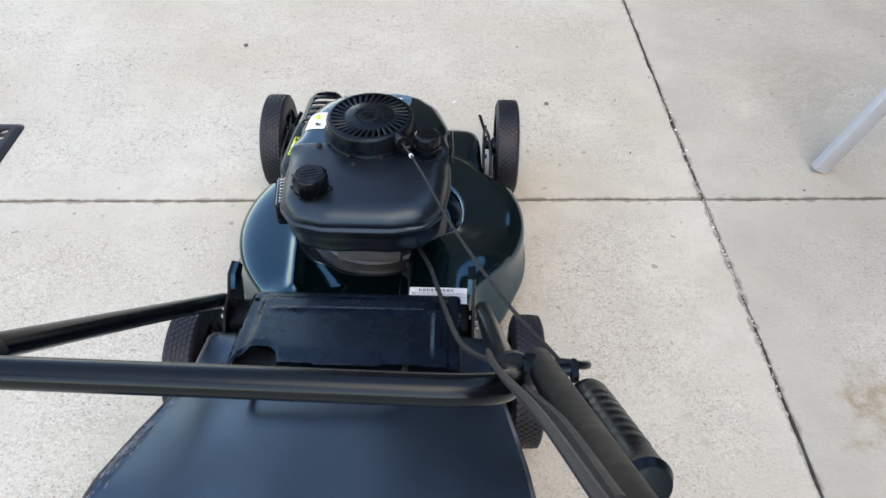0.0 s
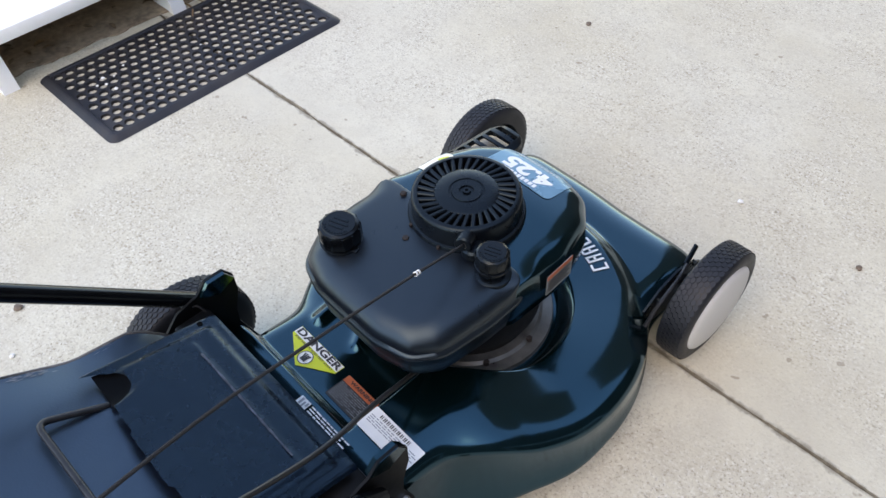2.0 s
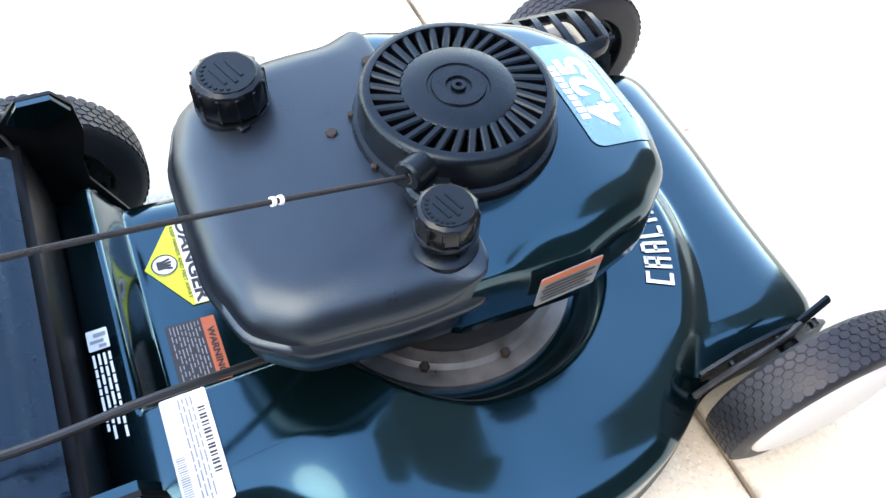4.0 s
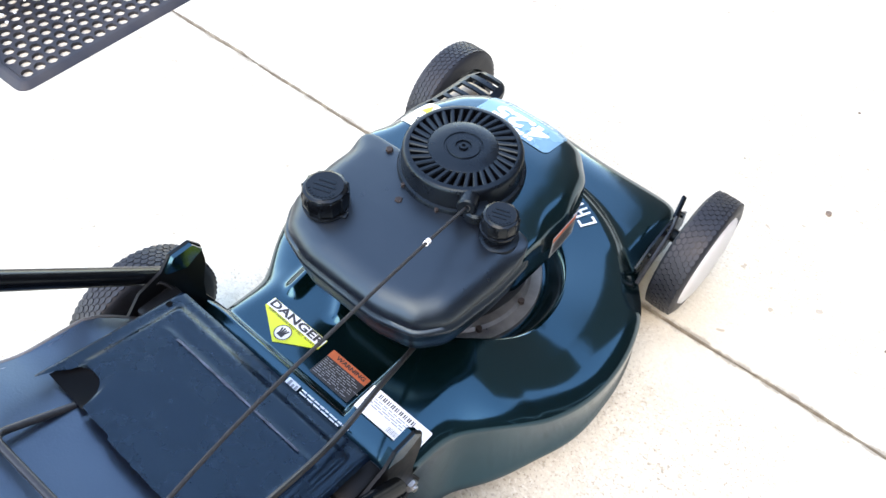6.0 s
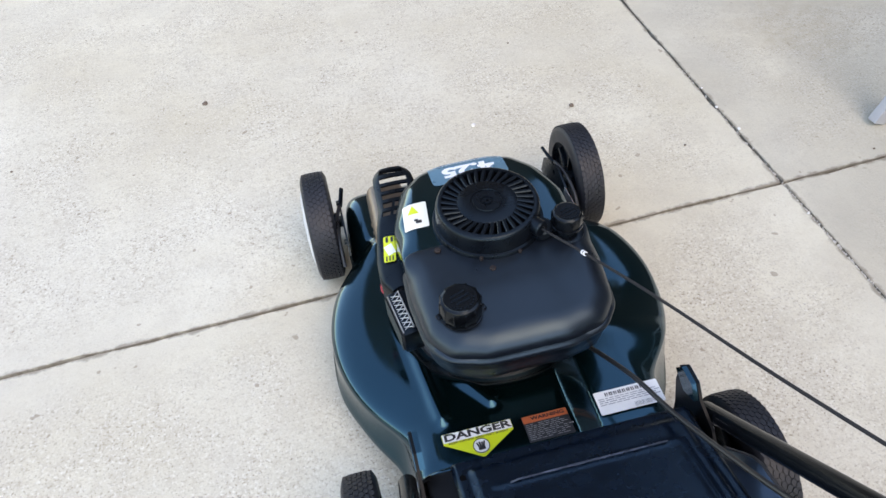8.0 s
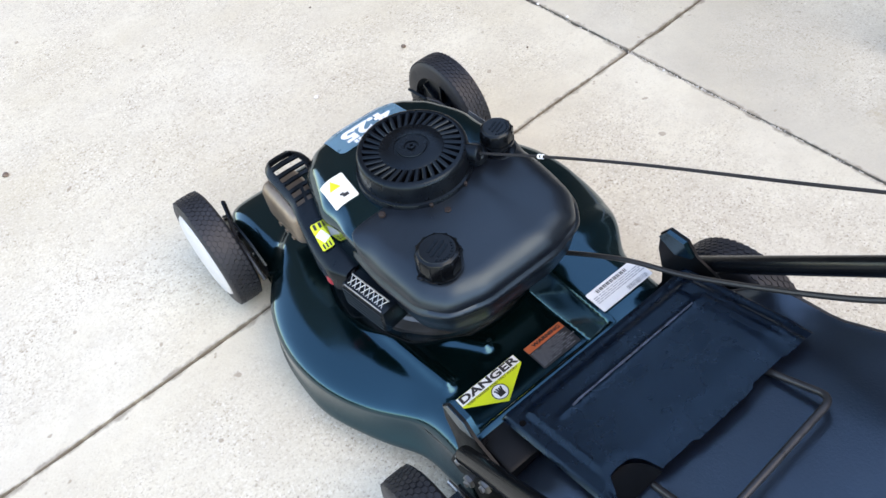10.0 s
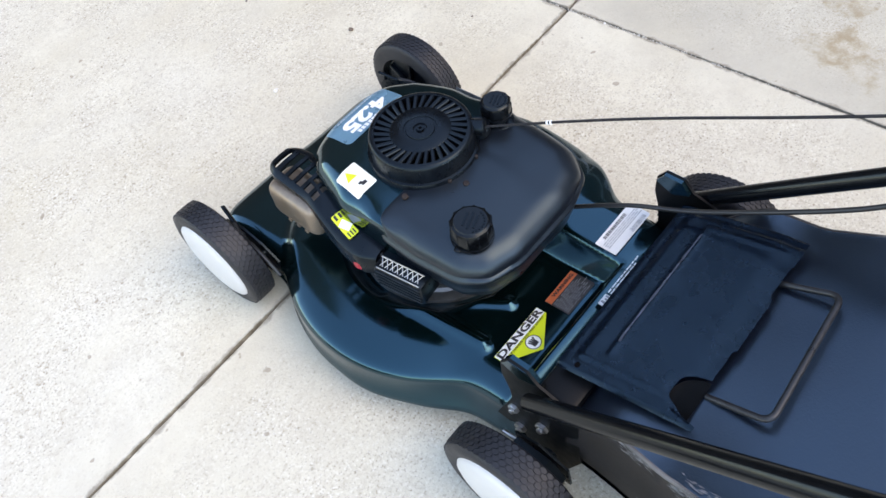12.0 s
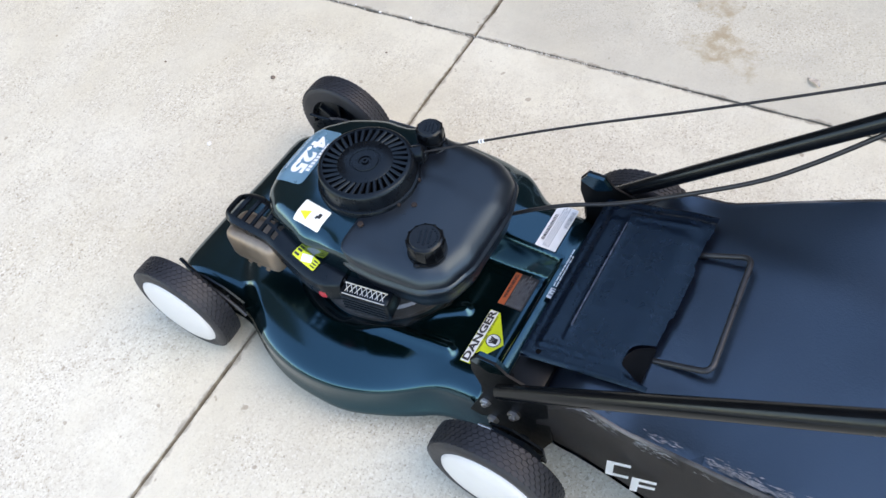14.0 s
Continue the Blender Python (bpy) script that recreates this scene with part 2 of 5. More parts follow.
# brown dirt, lightened so that the sun on it is in the colour
DIRT = material("leafy_brown_dirt", (0.33, 0.245, 0.165), 0.9, scale=60, amount=0.6, big=12, bump=0.8, bump_scale=150, dust=0.5, dust_color=(0.20, 0.13, 0.08))
JOINT_SAND = material("pale_joint_sand", (0.55, 0.52, 0.46), 0.9, amount=0.3)
LEAF = material("dry_leaf", (0.20, 0.13, 0.07), 0.8, scale=120, amount=0.4)


# ---- mesh helpers ----
def finish(bm, smooth=35):
    bmesh.ops.recalc_face_normals(bm, faces=bm.faces)
    lim = radians(smooth)
    for f in bm.faces:
        f.smooth = True
    for e in bm.edges:
        e.smooth = len(e.link_faces) == 2 and e.calc_face_angle(0) < lim


def part(name, bm, mat, parent=None, label="", smooth=35):
    """Links a bmesh as one mesh object under a thing or a part."""
    finish(bm, smooth)
    me = bpy.data.meshes.new(name)
    bm.to_mesh(me)
    bm.free()
    for mm in (mat if isinstance(mat, (list, tuple)) else [mat]):
        me.materials.append(mm)
    ob = new(name, me)
    ob.parent = parent
    if label:
        tagged(ob, label)
    return ob


def thing(name, m, label, category, group="", kind=""):
    ob = new(name)
    ob.empty_display_size = 0.05
    ob.matrix_world = m
    return tagged(ob, label, category, group, kind)


def box(bm, c, size, bevel=0.0, m=None, seg=2):
    made = bmesh.ops.create_cube(bm, size=1)
    vs = made["verts"]
    bmesh.ops.scale(bm, vec=size, verts=vs)
    if bevel:
        es = list({e for v in vs for e in v.link_edges})
        made = bmesh.ops.bevel(bm, geom=es, offset=bevel, segments=seg, affect="EDGES", profile=0.5)
        vs = list({v for f in made["faces"] for v in f.verts} | {v for v in vs if v.is_valid})
    bmesh.ops.transform(bm, matrix=Matrix.Translation(c) @ (m or Matrix.Identity(4)), verts=vs)
    return bm


def lathe(bm, profile, seg=32, m=None, cap=True):
    """Turns (radius, z) pairs about the z axis."""
    rings = []
    m = m or Matrix.Identity(4)
    for r, z in profile:
        if r < 1e-6:
            rings.append([bm.verts.new(m @ Vector((0, 0, z)))])
        else:
            rings.append([bm.verts.new(m @ Vector((r * math.cos(2 * math.pi * i / seg), r * math.sin(2 * math.pi * i / seg), z))) for i in range(seg)])
    for a, b in zip(rings, rings[1:]):
        for i in range(seg):
            j = (i + 1) % seg
            if len(a) == 1 and len(b) == 1:
                continue
            if len(a) == 1:
                bm.faces.new((a[0], b[j], b[i]))
            elif len(b) == 1:
                bm.faces.new((a[i], a[j], b[0]))
            else:
                bm.faces.new((a[i], a[j], b[j], b[i]))
    if cap:
        for ring in (rings[0], rings[-1]):
            if len(ring) > 1:
                bm.faces.new(ring)
    return bm


def along(p0, p1):
    """A pose at p0 whose z axis points to p1."""
    d = Vector(p1) - Vector(p0)
    return Matrix.Translation(p0) @ d.to_track_quat("Z", "Y").to_matrix().to_4x4(), d.length


def rod(bm, p0, p1, r, seg=16, bevel=0.0, r2=None):
    m, n = along(p0, p1)
    r2 = r if r2 is None else r2
    if bevel:
        prof = [(r - bevel, 0), (r, bevel), (r2, n - bevel), (r2 - bevel, n)]
    else:
        prof = [(r, 0), (r2, n)]
    return lathe(bm, prof, seg, m)


def rounded(points, radius, steps=8):
    """A polyline with its corners rounded."""
    pts = [Vector(p) for p in points]
    out = [pts[0]]
    for a, b, c in zip(pts, pts[1:], pts[2:]):
        u, v = (a - b), (c - b)
        k = min(radius, u.length * 0.49, v.length * 0.49)
        p, q = b + u.normalized() * k, b + v.normalized() * k
        for i in range(steps + 1):
            s = i / steps
            out.append((1 - s) ** 2 * p + 2 * s * (1 - s) * b + s * s * q)
    out.append(pts[-1])
    return out


def spline(points, steps=10):
    """A smooth curve through the points."""
    pts = [Vector(p) for p in points]
    pts = [2 * pts[0] - pts[1]] + pts + [2 * pts[-1] - pts[-2]]
    out = []
    for a, b, c, d in zip(pts, pts[1:], pts[2:], pts[3:]):
        for i in range(steps):
            s = i / steps
            out.append(0.5 * (2 * b + (c - a) * s + (2 * a - 5 * b + 4 * c - d) * s * s + (3 * b - 3 * c + d - a) * s ** 3))
    out.append(pts[-2])
    return out


def sweep(bm, path, r, seg=14, flat=1.0):
    """A round tube along a path, closed at both ends."""
    path = [Vector(p) for p in path]
    rings, side = [], None
    for i, p in enumerate(path):
        t = (path[min(i + 1, len(path) - 1)] - path[max(i - 1, 0)]).normalized()
        if side is None:
            side = t.orthogonal().normalized()
        side = (side - t * side.dot(t)).normalized()
        up = t.cross(side)
        rings.append([bm.verts.new(p + r * (math.cos(2 * math.pi * k / seg) * side + flat * math.sin(2 * math.pi * k / seg) * up)) for k in range(seg)])
    for a, b in zip(rings, rings[1:]):
        for k in range(seg):
            j = (k + 1) % seg
            bm.faces.new((a[k], a[j], b[j], b[k]))
    bm.faces.new(rings[0])
    bm.faces.new(rings[-1])
    return bm


def slab_of(bm, outline, z0, z1, bevel=0.0, m=None):
    """A plate: the outline (x, y) between two heights."""
    m = m or Matrix.Identity(4)
    lo = [bm.verts.new(m @ Vector((x, y, z0))) for x, y in outline]
    hi = [bm.verts.new(m @ Vector((x, y, z1))) for x, y in outline]
    bm.faces.new(lo[::-1])
    top = bm.faces.new(hi)
    for i in range(len(lo)):
        j = (i + 1) % len(lo)
        bm.faces.new((lo[i], lo[j], hi[j], hi[i]))
    if bevel:
        bmesh.ops.bevel(bm, geom=list(top.edges), offset=bevel, segments=2, affect="EDGES")
    return bm


def round_rect(w, h, r, steps=5, cx=0.0, cy=0.0):
    out = []
    for sx, sy, a0 in ((1, 1, 0), (-1, 1, 90), (-1, -1, 180), (1, -1, 270)):
        for i in range(steps + 1):
            a = radians(a0 + 90 * i / steps)
            out.append((cx + sx * (w / 2 - r) + r * math.cos(a), cy + sy * (h / 2 - r) + r * math.sin(a)))
    return out


def polar(points, c, n=120, blur=2):
    """The radius of a polygon round c at n even angles, with its corners rounded off."""
    rs = []
    for k in range(n):
        a = 2 * math.pi * k / n
        d = (math.cos(a), math.sin(a))
        best = 0.0
        for (x0, y0), (x1, y1) in zip(points, points[1:] + points[:1]):
            ex, ey = x1 - x0, y1 - y0
            den = d[0] * ey - d[1] * ex
            if abs(den) < 1e-12:
                continue
            t = ((x0 - c[0]) * ey - (y0 - c[1]) * ex) / den
            s = ((x0 - c[0]) * d[1] - (y0 - c[1]) * d[0]) / den
            if t > 0 and -1e-9 <= s <= 1 + 1e-9:
                best = max(best, t)
        rs.append(best)
    for _ in range(blur):
        rs = [(rs[i - 1] + 2 * rs[i] + rs[(i + 1) % n]) / 4 for i in range(n)]
    return rs


def dome(bm, c, radii, top, fillet, walls, rings=22, bottom=True, ease=lambda x, y: 1.0, flare=lambda deg: 0.0):
    """A lid over an outline given by radii round c: top(x, y) gives its height, fillet (width, drop) rounds its rim,
    walls lists (outset, z) below the rim, ease(x, y) lessens the rounding, flare(deg) spreads the foot of the walls."""
    n = len(radii)
    w, drop = fillet
    cols = []
    inner = [i / rings for i in range(1, rings)] + [1 - 0.5 / rings, 1 - 0.2 / rings, 1 - 0.06 / rings, 1.0]
    inner = sorted(set(inner))
    centre = bm.verts.new((c[0], c[1], top(c[0], c[1])))
    for s in inner:
        ring = []
        for k in range(n):
            a = 2 * math.pi * k / n
            r = radii[k] * s
            x, y = c[0] + r * math.cos(a), c[1] + r * math.sin(a)
            t = max(0.0, 1 - (radii[k] - r) / w)
            ring.append(bm.verts.new((x, y, top(x, y) - drop * ease(x, y) * (1 - math.sqrt(max(0.0, 1 - t * t))))))
        cols.append(ring)
    edge = [v.co.copy() for v in cols[-1]]
    for out, z in walls:
        ring = []
        for k in range(n):
            a = 2 * math.pi * k / n
            zz = edge[k].z + z if z < 0 else min(z, edge[k].z - 0.001)
            o = out + (flare(math.degrees(a)) if z > 0 else 0.0)
            ring.append(bm.verts.new((edge[k].x + o * math.cos(a), edge[k].y + o * math.sin(a), zz)))
        cols.append(ring)
    for k in range(n):
        bm.faces.new((centre, cols[0][k], cols[0][(k + 1) % n]))
    for a, b in zip(cols, cols[1:]):
        for k in range(n):
            j = (k + 1) % n
            bm.faces.new((a[k], b[k], b[j], a[j]))
    if bottom:
        bm.faces.new(cols[-1][::-1])
    return bm


def step(a, b, x):
    t = min(1.0, max(0.0, (x - a) / (b - a)))
    return t * t * (3 - 2 * t)


def mix(a, b, t):
    return a + (b - a) * t


def text_part(name, body, size, m, mat, parent, bold=0.0, squeeze=1.0):
    """Flat letters in Blender's own font, as a mesh."""
    cu = bpy.data.curves.new(name, "FONT")
    cu.body, cu.size, cu.align_x, cu.align_y, cu.offset = body, size, "CENTER", "CENTER", bold
    cu.resolution_u = 3
    tmp = new(name, cu)
    me = bpy.data.meshes.new_from_object(tmp.evaluated_get(bpy.context.evaluated_depsgraph_get()))
    bpy.data.objects.remove(tmp)
    me.transform(m @ Matrix.Diagonal((squeeze, 1, 1, 1)))
    me.materials.clear()
    me.materials.append(mat)
    ob = new(name, me)
    ob.parent = parent
    return ob


def bars(name, rects, m, mat, parent, lift=0.0004):
    """Plain bars (x, y, width, height) printed on a label."""
    bm = bmesh.new()
    for x, y, w, h in rects:
        vs = [bm.verts.new(m @ Vector((x + sx * w / 2, y + sy * h / 2, lift))) for sx, sy in ((-1, -1), (1, -1), (1, 1), (-1, 1))]
        bm.faces.new(vs)
    return part(name, bm, mat, parent)


def label_plate(name, outline, m, mat, parent, label, thick=0.0006):
    bm = bmesh.new()
    slab_of(bm, outline, 0, thick, m=m)
    return part(name, bm, mat, parent, label)


def facing(o, right, up):
    """A pose at o with x along right and y along up."""
    x = Vector(right).normalized()
    z = x.cross(Vector(up)).normalized()
    y = z.cross(x)
    m = Matrix((x, y, z)).transposed().to_4x4()
    m.translation = o
    return m


# ---- ground ----
bm = bmesh.new()
slab_of(bm, [(-400, -400), (400, -400), (400, 400), (-400, 400)], -0.5, -0.016)
ground = tagged(part("ground", bm, SOIL), "dark packed soil under the concrete slabs", "ground", kind="structure")
pavement = thing("pavement", pose(0, 0, 0), "weathered light beige concrete slabs with dirt-filled joints", "pavement", kind="structure")
JX, JY, GAP = 0.735, 0.0, 0.0030


def concrete_slab(x0, x1, y0, y1):
    rnd = random.Random(int(x0 * 10) * 131 + int(y0 * 10))
    pts = []
    corners = [(x0, y0), (x1, y0), (x1, y1), (x0, y1)]
    for (ax, ay), (bx, by) in zip(corners, corners[1:] + corners[:1]):
        near = abs(ax) < 5 and abs(ay) < 5
        n = max(1, int(math.hypot(bx - ax, by - ay) / 0.05)) if near else 1
        nx, ny = (by - ay), -(bx - ax)
        q = math.hypot(nx, ny)
        for i in range(n):
            s = i / n
            j = rnd.uniform(-0.0016, 0.0016) + (rnd.uniform(-0.005, 0) if rnd.random() < 0.08 else 0) if 0 < i else 0
            pts.append((ax + (bx - ax) * s + nx / q * j, ay + (by - ay) * s + ny / q * j))
    bm = bmesh.new()
    slab_of(bm, pts, -0.1, 0.0)
    top = max(bm.faces, key=lambda f: f.calc_center_median().z)
    bmesh.ops.bevel(bm, geom=list(top.edges), offset=0.0022, segments=2, affect="EDGES")
    part("slab", bm, CONCRETE, pavement, smooth=50)


xs = [JX - 3.05 * k for k in (3, 2, 1, 0)] + [JX + 3.05 * k for k in (1, 2)]
ys = [JY + 3.05 * k for k in (-2, -1, 0, 1, 2, 3)]
for x0, x1 in zip(xs, xs[1:]):
    for y0, y1 in zip(ys, ys[1:]):
        concrete_slab(x0 + GAP, x1 - GAP, y0 + GAP, y1 - GAP)


# pale sand and grit lying in the long joint
rnd = random.Random(9)
bm = bmesh.new()
for k in range(260):
    y = rnd.uniform(-0.60, 0.45) if rnd.random() < 0.5 else rnd.gauss(-0.22, 0.12)
    r = rnd.uniform(0.0006, 0.0019)
    m = pose(JX + rnd.uniform(-0.0022, 0.0022), y, rnd.uniform(-0.005, -0.001), rnd.uniform(0, 90), rnd.uniform(0, 90), 0)
    box(bm, (0, 0, 0), (2 * r, 2.4 * r, 1.6 * r), 0, m)
tagged(part("joint_sand", bm, JOINT_SAND), "pale sand grains lying in the slab joint", "sand", kind="stuff")

# unseen walls added beyond the slabs to block sky and darken reflections
def blocker_wall(name, m, length, height, label):
    """An added wall of lapped boards; its face looks along -x of m."""
    w = thing(name, m, label, "wall", kind="structure")
    bm = bmesh.new()
    box(bm, (0.14, 0, height / 2), (0.2, length, height))
    part("wall_core", bm, SIDING, w)
    bm = bmesh.new()
    slab_of(bm, [(0.04, 0.0), (0.006, 0.0), (0.026, 0.206), (0.04, 0.206)], -length / 2, length / 2, m=Matrix(((1, 0, 0, 0), (0, 0, 1, 0), (0, 1, 0, 0), (0, 0, 0, 1))))
    board = part("board", bm, SIDING, w)
    for k in range(1, int(height / 0.2)):
        b = new("board", board.data)
        b.parent = w
        b.matrix_local = pose(0, 0, 0.2 * k)


blocker_wall("blocker_east", pose(2.8, -1.0, 0), 12.0, 3.2, "unseen dark brown board wall added to darken reflections")
blocker_wall("blocker_north", pose(0.9, 4.4, 0, 0, 0, 90), 3.6, 7.6, "unseen dark brown board wall added to darken reflections")


# ---- lawn mower ----
AT = pose(0.004, -0.214, 0, 0, 0, -2.1)
mower = thing("lawn_mower", AT, "dark green push lawn mower with black engine standing on concrete", "lawn mower")


# deck: a round spiral shell with square front corners and a raised rear
def deck_radius(a):
    ca, sa = abs(math.cos(a)), math.sin(a)
    hx, hy = (0.207, 0.370 - 0.004 * math.tanh(8 * math.cos(a))) if sa > 0 else (0.187, 0.345)
    b = 1 / ((ca / hx) ** 14 + (abs(sa) / hy) ** 14) ** (1 / 14)
    deg = math.degrees(a) % 360
    c = mix(0.274, 0.290, max(1 - step(55, 100, deg), step(250, 300, deg)))
    return (c ** 22 + b ** 22) ** (1 / 22)


def seg_dist(x, y, line):
    best = 9.0
    for (ax, ay), (bx, by) in zip(line, line[1:]):
        ux, uy = bx - ax, by - ay
        t = min(1.0, max(0.0, ((x - ax) * ux + (y - ay) * uy) / (ux * ux + uy * uy)))
        best = min(best, math.hypot(x - ax - t * ux, y - ay - t * uy))
    return best


RIB_A = [(-0.150, -0.016), (-0.142, -0.104), (-0.132, -0.198)]
RIB_B = [(-0.120, -0.085), (-0.052, -0.186)]


def deck_top(x, y):
    r = math.hypot(x, y)
    a = math.degrees(math.atan2(y, x))
    # a steep riser between the low panel and the shelf at the right
    shelf = mix(step(0.056, 0.084, x), min(1.0, max(0.0, (x - 0.059) / 0.022)), 0.6)
    # the shell climbs from the front clockwise to the rear right
    h = mix(0.134, 0.150, step(60, 0, a)) if a > -90 else 0.134
    if -90 < a <= 0:
        h = mix(0.134, mix(0.150, 0.190, step(-5, -48, a)), shelf)
    # round shell falls away to the flat front corners
    wing = step(0.246, 0.280, r) * step(0.10, 0.2, y)
    h = mix(h, 0.118 - 0.03 * max(0.0, y - 0.25), wing)
    # sunk well round the engine
    lip = 0.172
    well = step(lip, lip - 0.028, r)
    h = mix(h, 0.108, well)
    # rear: low panel for the labels, higher rim behind and at the right
    rear = step(-0.12, -0.2, y)
    floor = mix(0.134, 0.140, step(-0.2, -0.28, y))
    rim = max(step(-0.282, -0.306, y), shelf)
    zr = mix(floor, 0.192, rim)
    h = mix(h, zr, rear)
    for line, hgt in ((RIB_A, 0.011), (RIB_B, 0.008)):
        d = seg_dist(x, y, line)
        h += hgt * math.exp(-(d / 0.012) ** 2)
    return h


def deck_flare(deg):
    """The skirt spreads towards the rear wheels."""
    left = 0.005 * step(178, 196, deg) + 0.010 * step(203, 228, deg)
    right = 0.005 * step(362, 344, deg) + 0.017 * step(337, 312, deg)
    return left * (1 - step(232, 258, deg)) + right * step(282, 308, deg)


N = 640
bm = bmesh.new()
dome(bm, (0, 0), [deck_radius(2 * math.pi * k / N) for k in range(N)], deck_top, (0.072, 0.030),
     [(0.001, -0.012), (0.0015, 0.060), (0.005, 0.056), (0.005, 0.046), (-0.001, 0.045), (-0.003, 0.06)], rings=150, bottom=False, flare=deck_flare)
deck = part("deck", bm, GREEN, mower, "glossy dark green steel deck", smooth=60)
# near-black sheet, with the shade under the deck in its colour
bm = bmesh.new()
slab_of(bm, [(0.98 * deck_radius(2 * math.pi * k / 80) * math.cos(2 * math.pi * k / 80), 0.98 * deck_radius(2 * math.pi * k / 80) * math.sin(2 * math.pi * k / 80)) for k in range(80)], 0.060, 0.064)
part("deck_underside", bm, DARK, mower)


# wheels
def wheel(x, y, r, side, front):
    """One wheel on its axle; side is 1 on the right."""
    w = tagged(new("front_wheel" if front else "rear_wheel"), "black rubber wheel with dark face" if side > 0 and not front else "black rubber wheel with plain white disc hubcap")
    w.parent = mower
    w.matrix_local = pose(x, y, r, 0, 90 * side, 0) @ pose(0, 0, 0, 0, 0, 17 * x)
    bm = bmesh.new()
    q = 0.0250
    lathe(bm, [(0.072, -q), (r - 0.012, -q), (r - 0.004, -q + 0.003), (r - 0.0012, -q + 0.008), (r - 0.0007, 0), (r - 0.0012, q - 0.008), (r - 0.004, q - 0.003),
               (r - 0.012, q), (r - 0.020, q - 0.001), (0.078, q - 0.003), (0.072, -q)], 64, cap=False)
    tyre = part("tyre", bm, RUBBER, w, smooth=50)
    bm = bmesh.new()
    for row in range(6):
        for k in range(60):
            a = 2 * math.pi * (k + 0.5 * (row % 2)) / 60
            z = -0.0170 + 0.0068 * row
            m = pose(0, 0, 0, 0, 0, math.degrees(a)) @ pose(r + 0.0002 - 0.010 * (z / q) ** 6, 0, z, 0, 90, 0)
            vs = []
            for i in range(6):
                b = math.pi * i / 3
                vs.append(bm.verts.new(m @ Vector((0.0036 * math.cos(b), 0.0052 * math.sin(b), 0.0002))))
            lo = [bm.verts.new(v.co - (m.to_3x3() @ Vector((0, 0, 0.002)))) for v in vs]
            bm.faces.new(vs)
            for i in range(6):
                bm.faces.new((vs[i], lo[i], lo[(i + 1) % 6], vs[(i + 1) % 6]))
    tagged(part("tread", bm, RUBBER, tyre), kind="stuff")
    bm = bmesh.new()
    lathe(bm, [(0.0, q + 0.0085), (0.03, q + 0.0080), (0.056, q + 0.0062), (0.070, q + 0.0040), (0.078, q + 0.0010), (0.081, q - 0.003), (0.081, q - 0.01)], 48, cap=False)
    bare = side > 0 and not front
    part("hubcap", bm, RUBBER if bare else WHITE_PLASTIC, w, "plain dark wheel face" if bare else "plain off-white disc hubcap", smooth=60)
    bm = bmesh.new()
    lathe(bm, [(0.073, -q + 0.004), (0.066, -q + 0.012), (0.022, -q + 0.014), (0.020, -q - 0.006), (0.010, -q - 0.008)], 40, cap=False)
    rim = part("rim", bm, SATIN_BLACK, w, "black inner wheel rim")
    bm = bmesh.new()
    for k in range(6):
        a = 60 * k
        box(bm, (0, 0, 0), (0.042, 0.006, 0.01), 0.001, pose(0, 0, -q + 0.010, 0, 0, a) @ pose(0.042, 0, 0))
    part("spoke", bm, SATIN_BLACK, rim)
    return w


